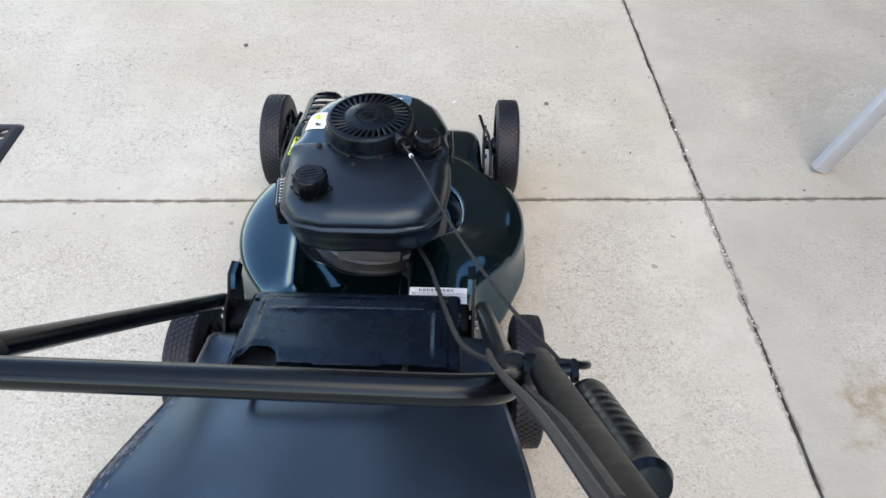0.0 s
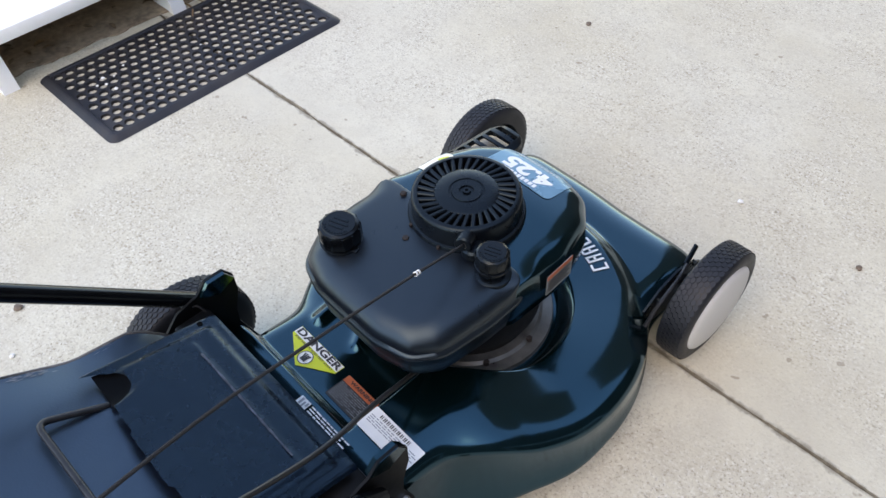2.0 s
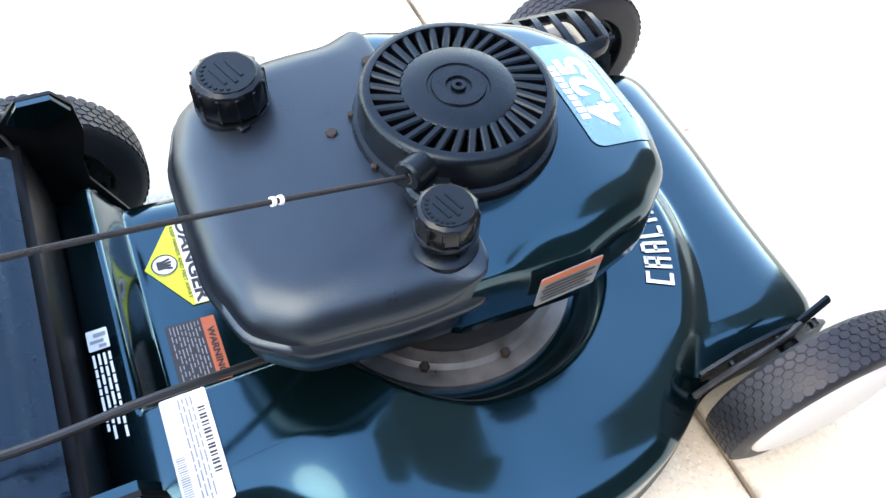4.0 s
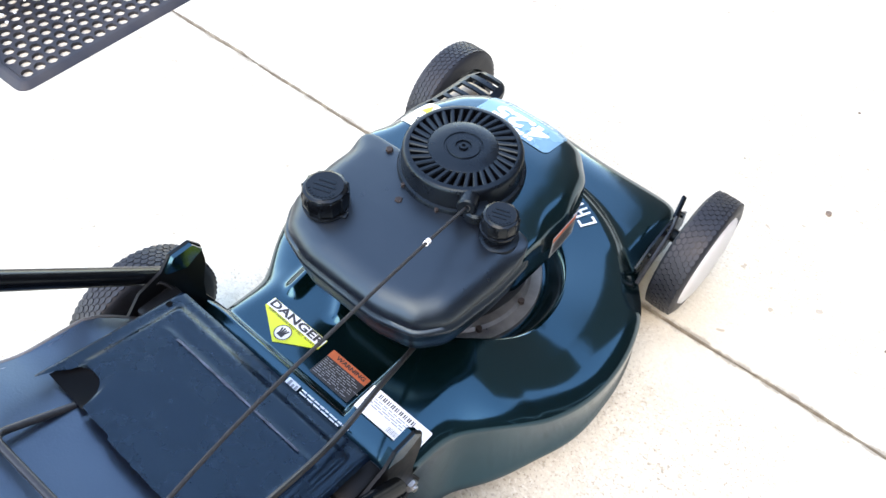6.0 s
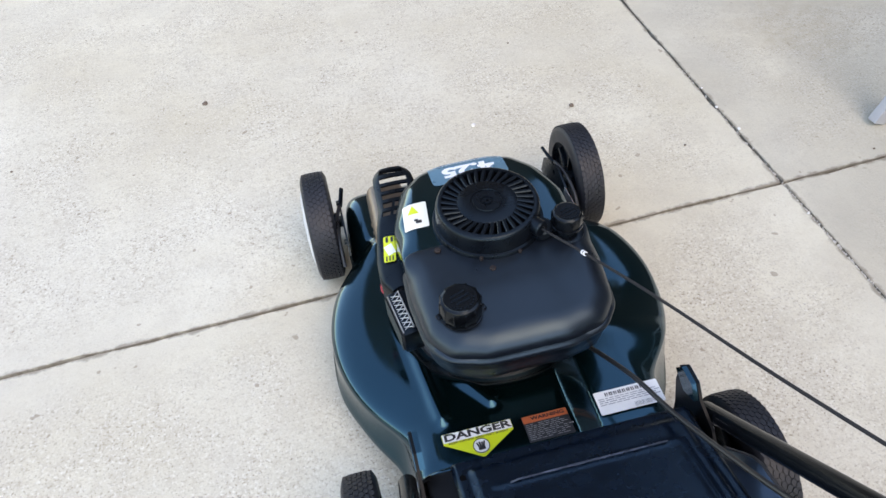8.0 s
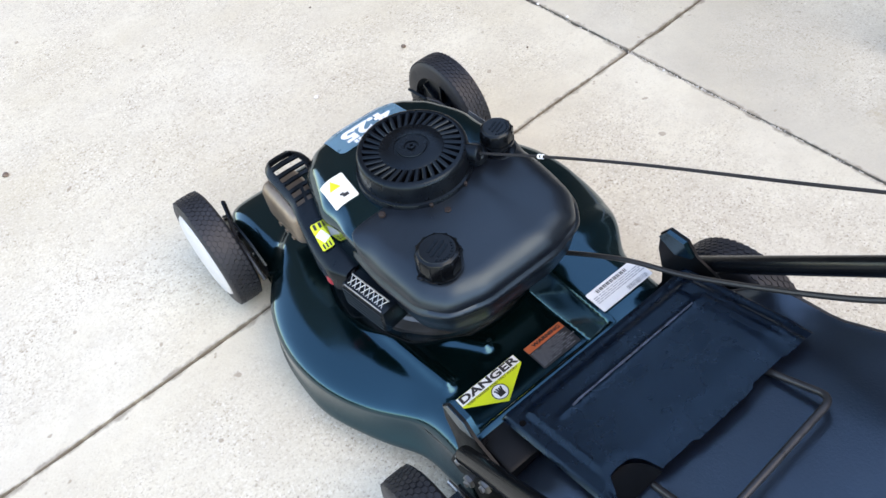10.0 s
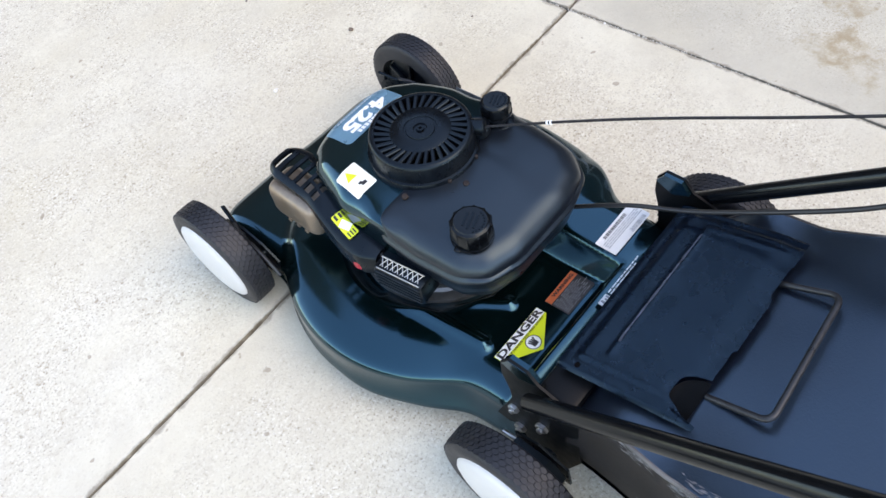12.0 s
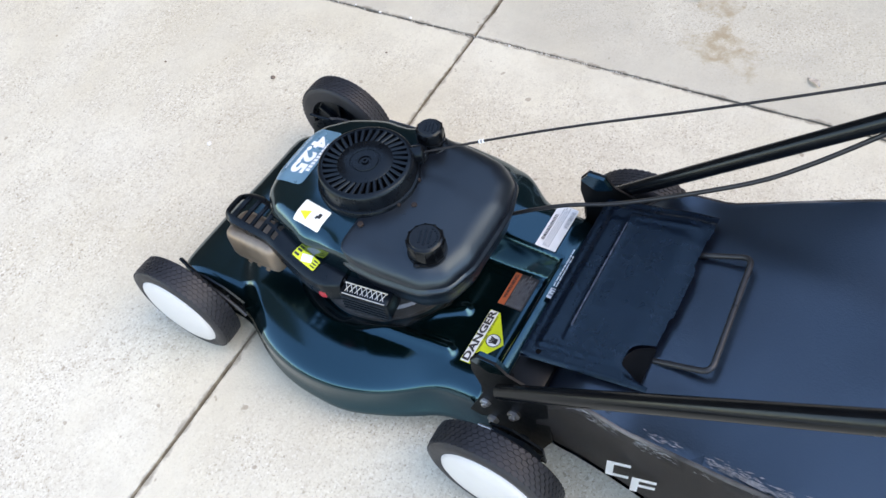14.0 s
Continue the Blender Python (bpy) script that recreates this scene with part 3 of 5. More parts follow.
for sx in (-1, 1):
    wheel(sx * 0.2575 + 0.0050, 0.2900 - 0.0035 * sx, 0.1045, sx, True)
    wheel(sx * 0.2715 + 0.0035, -0.365 - 0.008 * sx, 0.1075, sx, False)
    # front height adjuster: stamped quadrant, spring lever and axle arm
    bm = bmesh.new()
    prof = [(0.215, 0.150), (0.180, 0.125), (0.20, 0.075), (0.30, 0.06), (0.345, 0.085), (0.335, 0.125), (0.30, 0.150), (0.26, 0.160)]
    m = Matrix(((0, 0, 1, 0), (1, 0, 0, 0), (0, 1, 0, 0), (0, 0, 0, 1)))
    slab_of(bm, prof, sx * 0.2125 - 0.0018, sx * 0.2125 + 0.0018, m=m)
    rod(bm, (sx * 0.2115, 0.30, 0.10), (sx * 0.246, 0.30, 0.10), 0.011, 16)
    for yy, zz in ((0.215, 0.128), (0.262, 0.145), (0.31, 0.14)):
        rod(bm, (sx * 0.2105, yy, zz), (sx * 0.2185, yy, zz), 0.005, 10)
    part("height_adjuster", bm, SATIN_BLACK, mower, "black stamped wheel height adjuster")
    bm = bmesh.new()
    sweep(bm, spline([(sx * 0.226, 0.17, 0.11), (sx * 0.226, 0.20, 0.142), (sx * 0.222, 0.25, 0.155), (sx * 0.214, 0.285, 0.155)], 6), 0.0035, 8)
    part("spring_lever", bm, WIRE, mower, "worn dark steel spring lever arm")
    bm = bmesh.new()
    sweep(bm, spline([(sx * 0.212, 0.284, 0.154), (sx * 0.208, 0.303, 0.156), (sx * 0.203, 0.326, 0.160)], 5), 0.0032, 8, 1.5)
    part("lever_knob", bm, SATIN_BLACK, mower, "black plastic lever grip")
    # rear bracket that carries the handle
    bm = bmesh.new()
    prof = [(-0.262, 0.070), (-0.395, 0.062), (-0.415, 0.12), (-0.405, 0.240), (-0.380, 0.266), (-0.345, 0.276), (-0.328, 0.294), (-0.298, 0.294),
            (-0.286, 0.276), (-0.286, 0.244), (-0.298, 0.205), (-0.300, 0.180), (-0.286, 0.14)]
    slab_of(bm, prof, sx * 0.187 - 0.002, sx * 0.187 + 0.002, m=m)
    bracket = part("handle_bracket", bm, DULL_BLACK, mower, "black steel handle bracket with bolts")
    bm = bmesh.new()
    slab_of(bm, [(-0.288, 0.276), (-0.299, 0.2935), (-0.327, 0.2935), (-0.342, 0.276), (-0.316, 0.263)], sx * 0.184 - 0.006, sx * 0.184 + 0.006, m=m)
    part("bracket_tab", bm, GREEN, bracket, "dark green folded bracket tip")
    for yy, zz, rr in ((-0.303, 0.153, 0.009), (-0.351, 0.154, 0.010), (-0.313, 0.100, 0.010), (-0.368, 0.243, 0.008)):
        bm = bmesh.new()
        rod(bm, (sx * 0.188, yy, zz), (sx * 0.1945, yy, zz), rr, 6, 0.001)
        rod(bm, (sx * 0.1945, yy, zz), (sx * 0.199, yy, zz), rr * 0.5, 10, 0.001)
        part("bolt", bm, STEEL, bracket, "zinc plated bolt head")
    bm = bmesh.new()
    slab_of(bm, [(-0.33, 0.075), (-0.415, 0.085), (-0.41, 0.130), (-0.36, 0.148), (-0.32, 0.135)], sx * 0.2105 - 0.0018, sx * 0.2105 + 0.0018, m=m)
    rod(bm, (sx * 0.196, -0.370, 0.103), (sx * 0.262, -0.370, 0.103), 0.011, 16)
    slab_of(bm, [(-0.318, 0.070), (-0.405, 0.066), (-0.412, 0.125), (-0.385, 0.150), (-0.330, 0.148)], sx * 0.226 - 0.007, sx * 0.226 + 0.007, m=m)
    part("rear_adjuster", bm, SATIN_BLACK, mower, "black rear wheel height adjuster")
    bm = bmesh.new()
    sweep(bm, spline([(sx * 0.214, -0.30, 0.112), (sx * 0.214, -0.335, 0.118), (sx * 0.214, -0.375, 0.092)], 6), 0.0035, 8)
    part("rear_spring_lever", bm, STEEL, mower, "bare steel spring lever arm")

# engine block between the deck and the tank
bm = bmesh.new()
lathe(bm, [(0.112, 0.100), (0.104, 0.120), (0.102, 0.138), (0.116, 0.152), (0.118, 0.235), (0.095, 0.240), (0.095, 0.275)], 48)
for k in range(3):
    box(bm, (0.0, -0.115, 0.195 + 0.012 * k), (0.115, 0.09, 0.005), 0.001)
engine = part("engine_block", bm, ALLOY, mower, "dark oily alloy engine block")
bm = bmesh.new()
lathe(bm, [(0.138, 0.100), (0.1385, 0.114), (0.137, 0.117), (0.121, 0.118), (0.116, 0.122), (0.100, 0.123)], 56, cap=False)
flange = part("engine_flange", bm, FLANGE, engine, "oil-stained grey metal engine flange")
for deg in (-64, -31, 8, 52):
    a = radians(deg)
    bm = bmesh.new()
    rod(bm, (0.120 * math.cos(a), 0.120 * math.sin(a), 0.116), (0.120 * math.cos(a), 0.120 * math.sin(a), 0.125), 0.005, 6, 0.001)
    part("flange_bolt", bm, RUST, engine, "rusty flange bolt head")
bm = bmesh.new()
box(bm, (0.004, -0.166, 0.190), (0.112, 0.012, 0.026), 0.004)
part("cylinder_head", bm, HEAD_ALLOY, mower, "light grey alloy cylinder head")

# fuel tank
TANK = polar([(-0.139, -0.03), (-0.141, -0.10), (-0.134, -0.172), (-0.109, -0.207), (-0.06, -0.222), (0.055, -0.222), (0.107, -0.208),
              (0.133, -0.174), (0.141, -0.10), (0.140, -0.03)], (0, -0.125), 140, 3)


def tank_top(x, y):
    return 0.334 - 0.008 * step(-0.12, -0.22, y) - 0.25 * x * x


bm = bmesh.new()
dome(bm, (0, -0.125), TANK, tank_top, (0.036, 0.026), [(0.0, 0.298), (0.004, 0.2955), (0.0055, 0.291), (0.004, 0.2865), (-0.001, 0.284), (-0.003, 0.262), (-0.006, 0.246), (-0.013, 0.236), (-0.028, 0.232)],
     ease=lambda x, y: mix(0.12, 1.0, step(-0.035, -0.075, y)))
tank = part("fuel_tank", bm, PLASTIC, mower, "satin black plastic fuel tank cover", smooth=60)


def screw_cap(name, x, y, z0, z1, r, label):
    bm = bmesh.new()
    lathe(bm, [(r * 0.92, z0), (r * 1.06, z0 + 0.001), (r * 1.06, z0 + 0.004), (r * 0.90, z0 + 0.005)], 40, pose(x, y, 0), cap=False)
    lathe(bm, [(r * 0.94, z0 + 0.004), (r * 1.035, z0 + 0.008), (r * 1.025, z1 - 0.006), (r * 0.96, z1 - 0.0025), (r * 0.82, z1 - 0.0006)], 12, pose(x, y, 0), cap=False)
    lathe(bm, [(r * 0.84, z1 - 0.0016), (r * 0.80, z1), (0, z1)], 40, pose(x, y, 0), cap=False)
    cap = part(name, bm, GLOSS_BLACK, tank, label, smooth=28)
    bm = bmesh.new()
    box(bm, (r * 0.995, 0, (z0 + z1) / 2 + 0.001), (r * 0.10, r * 0.11, (z1 - z0) - 0.010), r * 0.04, None, 2)
    rib = part("grip_rib", bm, GLOSS_BLACK, cap)
    rib.matrix_local = pose(x, y, 0)
    for k in range(1, 12):
        other = new("grip_rib", rib.data)
        other.parent = cap
        other.matrix_local = pose(x, y, 0, 0, 0, 30 * k)
    # embossed ring and marks on the lid
    bm = bmesh.new()
    for k in range(3):
        box(bm, (x, y + (k - 1) * r * 0.26, z1 + 0.0004), (r * (1.0 - 0.25 * abs(k - 1)), r * 0.11, 0.0008))
    for k in range(9):
        a = radians(30 + 15 * k)
        box(bm, (x + 0.66 * r * math.cos(a), y + 0.66 * r * math.sin(a), z1 + 0.0004), (r * 0.09, r * 0.09, 0.0008))
    bmesh.ops.rotate(bm, cent=(x, y, z1), matrix=Matrix.Rotation(radians(200), 3, "Z"), verts=bm.verts)
    part("lid_emboss", bm, SATIN_BLACK, cap)
    return cap


screw_cap("fuel_cap", -0.083, -0.160, 0.329, 0.363, 0.0285, "glossy black ribbed fuel cap")
screw_cap("oil_cap", 0.104, -0.056, 0.346, 0.372, 0.0225, "glossy black ribbed oil filler cap")
bm = bmesh.new()
lathe(bm, [(0.026, 0.322), (0.026, 0.331), (0.022, 0.333), (0.0165, 0.334), (0.016, 0.350)], 28, pose(0.104, -0.056, 0))
part("filler_neck", bm, SATIN_BLACK, tank)
for sx in (-1, 1):
    bm = bmesh.new()
    box(bm, (sx * 0.030, 0, 0.3325), (0.010, 0.010, 0.004), 0.002, pose(-0.083, -0.160, 0, 0, 0, 20))
    part("cap_tab", bm, GLOSS_BLACK, tank)
for bx, by in ((-0.02, -0.098), (-0.088, -0.042)):
    bm = bmesh.new()
    rod(bm, (bx, by, 0.331), (bx, by, 0.336), 0.0052, 6, 0.001)
    part("tank_bolt", bm, RUST, tank, "rusty recessed bolt head")

# green shroud at the front of the engine
SHROUD = polar([(-0.138, -0.062), (-0.140, 0.05), (-0.114, 0.130), (-0.084, 0.160), (-0.04, 0.171), (0.045, 0.172), (0.088, 0.161), (0.120, 0.124),
                (0.142, 0.05), (0.139, -0.062)], (0, 0.05), 140, 2)


def shroud_top(x, y):
    return 0.333 - 0.012 * step(0.06, 0.165, y) - 0.55 * x * x


bm = bmesh.new()
dome(bm, (0, 0.05), SHROUD, shroud_top, (0.034, 0.030), [(0.001, -0.012), (0.002, 0.262), (0.001, 0.245), (-0.005, 0.240), (-0.012, 0.238)],
     ease=lambda x, y: mix(0.15, 1.0, step(-0.028, 0.03, y)))
shroud = part("blower_shroud", bm, GREEN, mower, "glossy dark green engine shroud", smooth=60)

# recoil starter
bm = bmesh.new()
lathe(bm, [(0.0835, 0.322), (0.0835, 0.336), (0.082, 0.339), (0.0785, 0.340), (0.0775, 0.364), (0.076, 0.3685), (0.073, 0.3705), (0.0685, 0.3705), (0.0685, 0.352)], 72, cap=False)
lathe(bm, [(0.0450, 0.360), (0.0450, 0.3690), (0.0435, 0.3700), (0.0250, 0.3705), (0.0243, 0.3692), (0.0218, 0.3692), (0.0210, 0.3708), (0.0105, 0.3708), (0.0095, 0.3685), (0.0062, 0.3685), (0.0056, 0.3715), (0.0026, 0.3715), (0.0022, 0.3690), (0, 0.3690)], 56, cap=False)
recoil = part("recoil_starter", bm, SATIN_BLACK, mower, "black round recoil starter housing with radial fins", smooth=40)
# near-black floor that paints the shade between the fins
bm = bmesh.new()
lathe(bm, [(0.0775, 0.362), (0.0765, 0.341), (0.0, 0.341)], 40, cap=False)
part("flywheel_screen", bm, DARK, recoil)
bm = bmesh.new()
box(bm, (0.0570, 0, 0.3650), (0.0270, 0.0062, 0.0100), 0.0014, pose(0, 0, 0, 0, 0, 0), 1)
bmesh.ops.rotate(bm, cent=(0.0440, 0, 0.367), matrix=Matrix.Rotation(radians(-17), 3, "Z"), verts=bm.verts)
fin = part("fin", bm, SATIN_BLACK, recoil)
for k in range(1, 34):
    f = new("fin", fin.data)
    f.parent = recoil
    f.matrix_local = pose(0, 0, 0, 0, 0, 360 * k / 34)
bm = bmesh.new()
rod(bm, (0.066, -0.052, 0.335), (0.066, -0.052, 0.352), 0.018, 20, 0.003)
rod(bm, (0.050, -0.046, 0.357), (0.062, -0.069, 0.359), 0.0125, 20, 0.002)
part("rope_outlet", bm, SATIN_BLACK, recoil)
bm = bmesh.new()
m, n = along((0.0605, -0.067, 0.359), (0.0635, -0.0735, 0.3595))
lathe(bm, [(0.0036, 0.0), (0.0066, 0.0), (0.0068, 0.0012), (0.0055, 0.0024), (0.0036, 0.0018)], 20, m, cap=False)
part("eyelet", bm, FLANGE, recoil, "worn steel rope eyelet")
for ang in (-72, -112):
    a = radians(ang)
    bm = bmesh.new()
    rod(bm, (0.0835 * math.cos(a), 0.0835 * math.sin(a), 0.330), (0.0835 * math.cos(a), 0.0835 * math.sin(a), 0.339), 0.0030, 6, 0.001)
    part("starter_screw", bm, RUST, recoil, "small dull screw")

# muffler and its slotted guard
bm = bmesh.new()
box(bm, (-0.131, 0.163, 0.222), (0.066, 0.112, 0.072), 0.018, seg=4)
for k in range(3):
    rod(bm, (-0.165, 0.135 + 0.02 * k, 0.196), (-0.160, 0.135 + 0.02 * k, 0.196), 0.004, 10)
part("muffler", bm, MUFFLER, mower, "heat-stained silver muffler box")
GY = [0.219, 0.212, 0.201, 0.192, 0.179, 0.172, 0.159, 0.152, 0.139, 0.132, 0.119, 0.112, 0.101, 0.085, 0.065, 0.045, 0.025, 0.005, -0.015, -0.032]
GU = [0.0, 0.07, 0.16, 0.43, 0.52, 0.84, 0.93, 1.0]


def along_y(table, y):
    for (y0, a), (y1, b) in zip(table, table[1:]):
        if y <= y0 and y >= y1:
            return mix(a, b, (y0 - y) / (y0 - y1))
    return table[-1][1]


G_LEFT = [(0.219, -0.138), (0.208, -0.147), (0.19, -0.150), (0.12, -0.153), (0.085, -0.162), (0.05, -0.170), (0.015, -0.176), (-0.015, -0.174), (-0.032, -0.162)]
G_RIGHT = [(0.219, -0.092), (0.208, -0.083), (0.18, -0.080), (0.14, -0.090), (0.10, -0.107), (0.07, -0.115), (0.02, -0.117), (-0.015, -0.122), (-0.032, -0.134)]


def guard_point(u, y):
    z = mix(0.268, 0.285, step(0.0, 0.11, y)) - 5.0 * max(0.0, y - 0.197) ** 2 - 3.0 * max(0.0, 0.0 - y) ** 2 * 2
    z -= 0.007 * abs(2 * u - 1) ** 5 + 0.010 * max(0.0, 0.5 - u) * step(0.10, 0.04, y)
    return Vector((mix(along_y(G_LEFT, y), along_y(G_RIGHT, y), u), y, z))


bm = bmesh.new()
gv = [[bm.verts.new(guard_point(u, y)) for u in GU] for y in GY]
low = {}
for j in range(len(GY) - 1):
    for i in range(len(GU) - 1):
        slot = j in (1, 3, 5, 7, 9, 11) and (i in (2, 4) or (j in (1, 3, 5, 7) and i == 3))
        if not slot:
            bm.faces.new((gv[j][i], gv[j][i + 1], gv[j + 1][i + 1], gv[j + 1][i]))
# skirt down the sides and ends
rim = [gv[0][i] for i in range(len(GU))] + [row[-1] for row in gv[1:]] + [gv[-1][i] for i in range(len(GU) - 2, -1, -1)] + [row[0] for row in gv[-2:0:-1]]
drop = []
for v in rim:
    depth = mix(0.010, 0.034, step(0.13, 0.07, v.co.y))
    drop.append(bm.verts.new((v.co.x, v.co.y, v.co.z - depth)))
for k in range(len(rim)):
    n2 = (k + 1) % len(rim)
    bm.faces.new((rim[k], rim[n2], drop[n2], drop[k]))
bmesh.ops.recalc_face_normals(bm, faces=bm.faces)
bmesh.ops.solidify(bm, geom=bm.faces[:], thickness=0.0035)
guard = part("muffler_guard", bm, SATIN_BLACK, mower, "black plastic muffler guard with slots", smooth=40)

# air filter, carburettor, primer
bm = bmesh.new()
m = pose(-0.147, -0.078, 0.236, 0, 0, 8)
box(bm, (0, 0, 0), (0.044, 0.086, 0.046), 0.006, m)
filt = part("air_filter", bm, SATIN_BLACK, mower, "black air filter box with silver mesh")
bm = bmesh.new()
mm = m @ pose(-0.010, 0, 0.0225, 0, -22, 0)
for k in range(8):
    y = -0.035 + 0.0088 * k
    for s in (-1, 1):
        rod(bm, mm @ Vector((-0.008 * s, y, 0.002)), mm @ Vector((0.008 * s, y + 0.0088, 0.002)), 0.0007, 6)
for s in (-1, 1):
    rod(bm, mm @ Vector((-0.009 * s, -0.037, 0.002)), mm @ Vector((-0.009 * s, 0.037, 0.002)), 0.0012, 6)
part("filter_mesh", bm, STEEL, filt, "silver diamond mesh")
bm = bmesh.new()
for k in range(5):
    box(bm, (0, 0, 0), (0.003, 0.078, 0.003), 0.0008, m @ pose(-0.0225, 0, -0.016 + 0.008 * k), 1)
part("filter_rib", bm, GLOSS_BLACK, filt)
bm = bmesh.new()
rod(bm, (-0.130, -0.032, 0.235), (-0.150, -0.020, 0.235), 0.017, 18, 0.003)
box(bm, (-0.138, -0.012, 0.222), (0.022, 0.024, 0.030), 0.004)
rod(bm, (-0.150, -0.020, 0.250), (-0.146, -0.035, 0.252), 0.005, 10)
part("carburettor", bm, ALLOY, mower, "dull silver carburettor body")
bm = bmesh.new()
lathe(bm, [(0.0125, -0.004), (0.0130, 0.002), (0.0115, 0.009), (0.0070, 0.013), (0.0, 0.0145)], 20, pose(-0.163, 0.000, 0.227, 0, -75, 0))
part("primer_bulb", bm, RED, mower, "faded red rubber primer bulb")

# dark discharge chute between the deck's rear and the bag
bm = bmesh.new()
box(bm, (0.0, -0.366, 0.160), (0.362, 0.056, 0.188), 0.006)
part("discharge_chute", bm, DULL_BLACK, mower, "black steel discharge chute")

# rear flap over the discharge: raised panel, creased front, worn rear edge and a scooped finger pull
bm = bmesh.new()
NX, NY = 120, 56
X0, X1 = -0.148, 0.167
PULL_X, PULL_W, PULL_D = -0.107, 0.030, 0.032


def flap_back(x):
    """The flap's rear edge: a longer left corner and slight worn jogs."""
    y = -0.512 - 0.012 * (1 - step(-0.128, -0.118, x))
    y -= 0.004 * step(-0.030, -0.026, x) * (1 - step(0.060, 0.066, x)) + 0.003 * step(0.115, 0.120, x)
    return y + 0.0008 * noise.noise((x * 90, 0.4, 0.0))


def flap_point(i, j):
    u, v = i / NX, j / NY
    x = mix(X0, X1, u) + 0.004 * v
    d = (x - PULL_X) / PULL_W
    back = flap_back(x) + (PULL_D * (1 - abs(d) ** 3) ** 0.5 if abs(d) < 1 else 0.0)
    y = mix(-0.343, back, v)
    w = (-0.343 - y) / 0.169
    z = mix(0.275, 0.3165, w) - 0.002 * step(0.035, 0.0, w)
    z += 0.0045 * step(0.055, 0.085, u) * (1 - step(0.925, 0.955, u)) * step(0.07, 0.14, w)
    # pressed bead round the panel, open at the rear
    bead = max(math.exp(-((w - 0.30) / 0.022) ** 2) * step(0.11, 0.15, u) * (1 - step(0.87, 0.90, u)),
               math.exp(-((u - 0.885) / 0.012) ** 2) * step(0.27, 0.32, w))
    z += 0.0022 * bead * (1 - step(0.80, 0.95, w))
    # the pull's rim rolls down
    z -= 0.002 * step(0.90, 1.0, v) * (1 - step(0.85, 1.25, abs(d)))
    z -= 0.004 * step(0.80, 1.0, w) * step(0.1, 0.2, u)
    z -= 0.005 * (step(0.015, 0.0, u) + step(0.985, 1.0, u))
    return (x, y, z)


grid = [[bm.verts.new(flap_point(i, j)) for i in range(NX + 1)] for j in range(NY + 1)]
for j in range(NY):
    for i in range(NX):
        bm.faces.new((grid[j][i], grid[j][i + 1], grid[j + 1][i + 1], grid[j + 1][i]))
bmesh.ops.solidify(bm, geom=bm.faces[:], thickness=0.003)
flap = part("discharge_flap", bm, FLAP_BLACK, mower, "black plastic rear discharge flap, reflected sky blue put into its colour", smooth=50)
# bowl of the finger pull, blacker than the flap to paint its shade
bm = bmesh.new()
rows = []
for k in range(17):
    t = math.pi * k / 16
    rows.append([bm.verts.new((PULL_X + q * PULL_W * math.cos(t), -0.513 + q * (PULL_D + 0.002) * math.sin(t), 0.3110 - 0.0045 * (1 - q ** 3) - 0.0085 * q * math.sin(t))) for q in (1.0, 0.9, 0.75, 0.5, 0.25, 0.02)])
for a, b in zip(rows, rows[1:]):
    for q in range(5):
        bm.faces.new((a[q], a[q + 1], b[q + 1], b[q]))
bmesh.ops.solidify(bm, geom=bm.faces[:], thickness=0.0015)
part("finger_pull", bm, DULL_BLACK, flap, "scooped finger pull with its shade put into the colour")
# worn line along the bead
bm = bmesh.new()
rows = []
for k in range(41):
    i = int(mix(0.15, 0.84, k / 40) * NX)
    x = mix(X0, X1, i / NX)
    wob = 0.0014 + 0.0008 * noise.noise((x * 60, 1.7, 0.0))
    line = []
    for dy in (-wob, wob):
        y = -0.343 - 0.30 * 0.169 + dy
        j = (y + 0.343) / (flap_back(x) + 0.343) * NY
        a, b = Vector(flap_point(i, int(j))), Vector(flap_point(i, int(j) + 1))
        p = a.lerp(b, j - int(j))
        line.append(bm.verts.new((x, y, p.z + 0.0033)))
    rows.append(line)
for a, b in zip(rows, rows[1:]):
    bm.faces.new((a[0], b[0], b[1], a[1]))
bmesh.ops.solidify(bm, geom=bm.faces[:], thickness=0.0004)
part("crease_scuff", bm, SCUFF, flap, "pale scuffed crease line")
# near black, for the shaded gap before the flap
bm = bmesh.new()
rod(bm, (-0.188, -0.350, 0.243), (0.188, -0.350, 0.243), 0.004, 12)
part("hinge_rod", bm, DARK, flap)
# solid near-black peg that paints the shade of a small hole
bm = bmesh.new()
rod(bm, (-0.137, -0.368, 0.2760), (-0.137, -0.368, 0.2820), 0.004, 12)
part("flap_hole_shade", bm, DARK, flap)
bm = bmesh.new()
sweep(bm, spline([(-0.17, -0.343, 0.25), (-0.185, -0.352, 0.262), (-0.19, -0.372, 0.25), (-0.182, -0.36, 0.235)], 6), 0.0022, 8)
part("torsion_spring", bm, DULL_BLACK, flap, "black torsion spring end")

# handle: lower loop, upper loop, clamps
R_TUBE = 0.0118
path = [(-0.203, -0.340, 0.248), (-0.228, -0.825, 0.697), (0.205, -0.825, 0.687), (0.202, -0.340, 0.242)]
bm = bmesh.new()
sweep(bm, rounded(path, 0.055, 10), R_TUBE, 20)
lower = part("lower_handle", bm, GLOSS_BLACK, mower, "black gloss tubular steel handle loop")
bm = bmesh.new()
up = [(-0.232, -0.74, 0.617), (-0.236, -1.20, 1.024), (0.236, -1.20, 1.024), (0.232, -0.74, 0.617)]
sweep(bm, rounded(up, 0.07, 10), R_TUBE, 20)
upper = part("upper_handle", bm, DULL_BLACK, mower, "dull black upper handle tube")
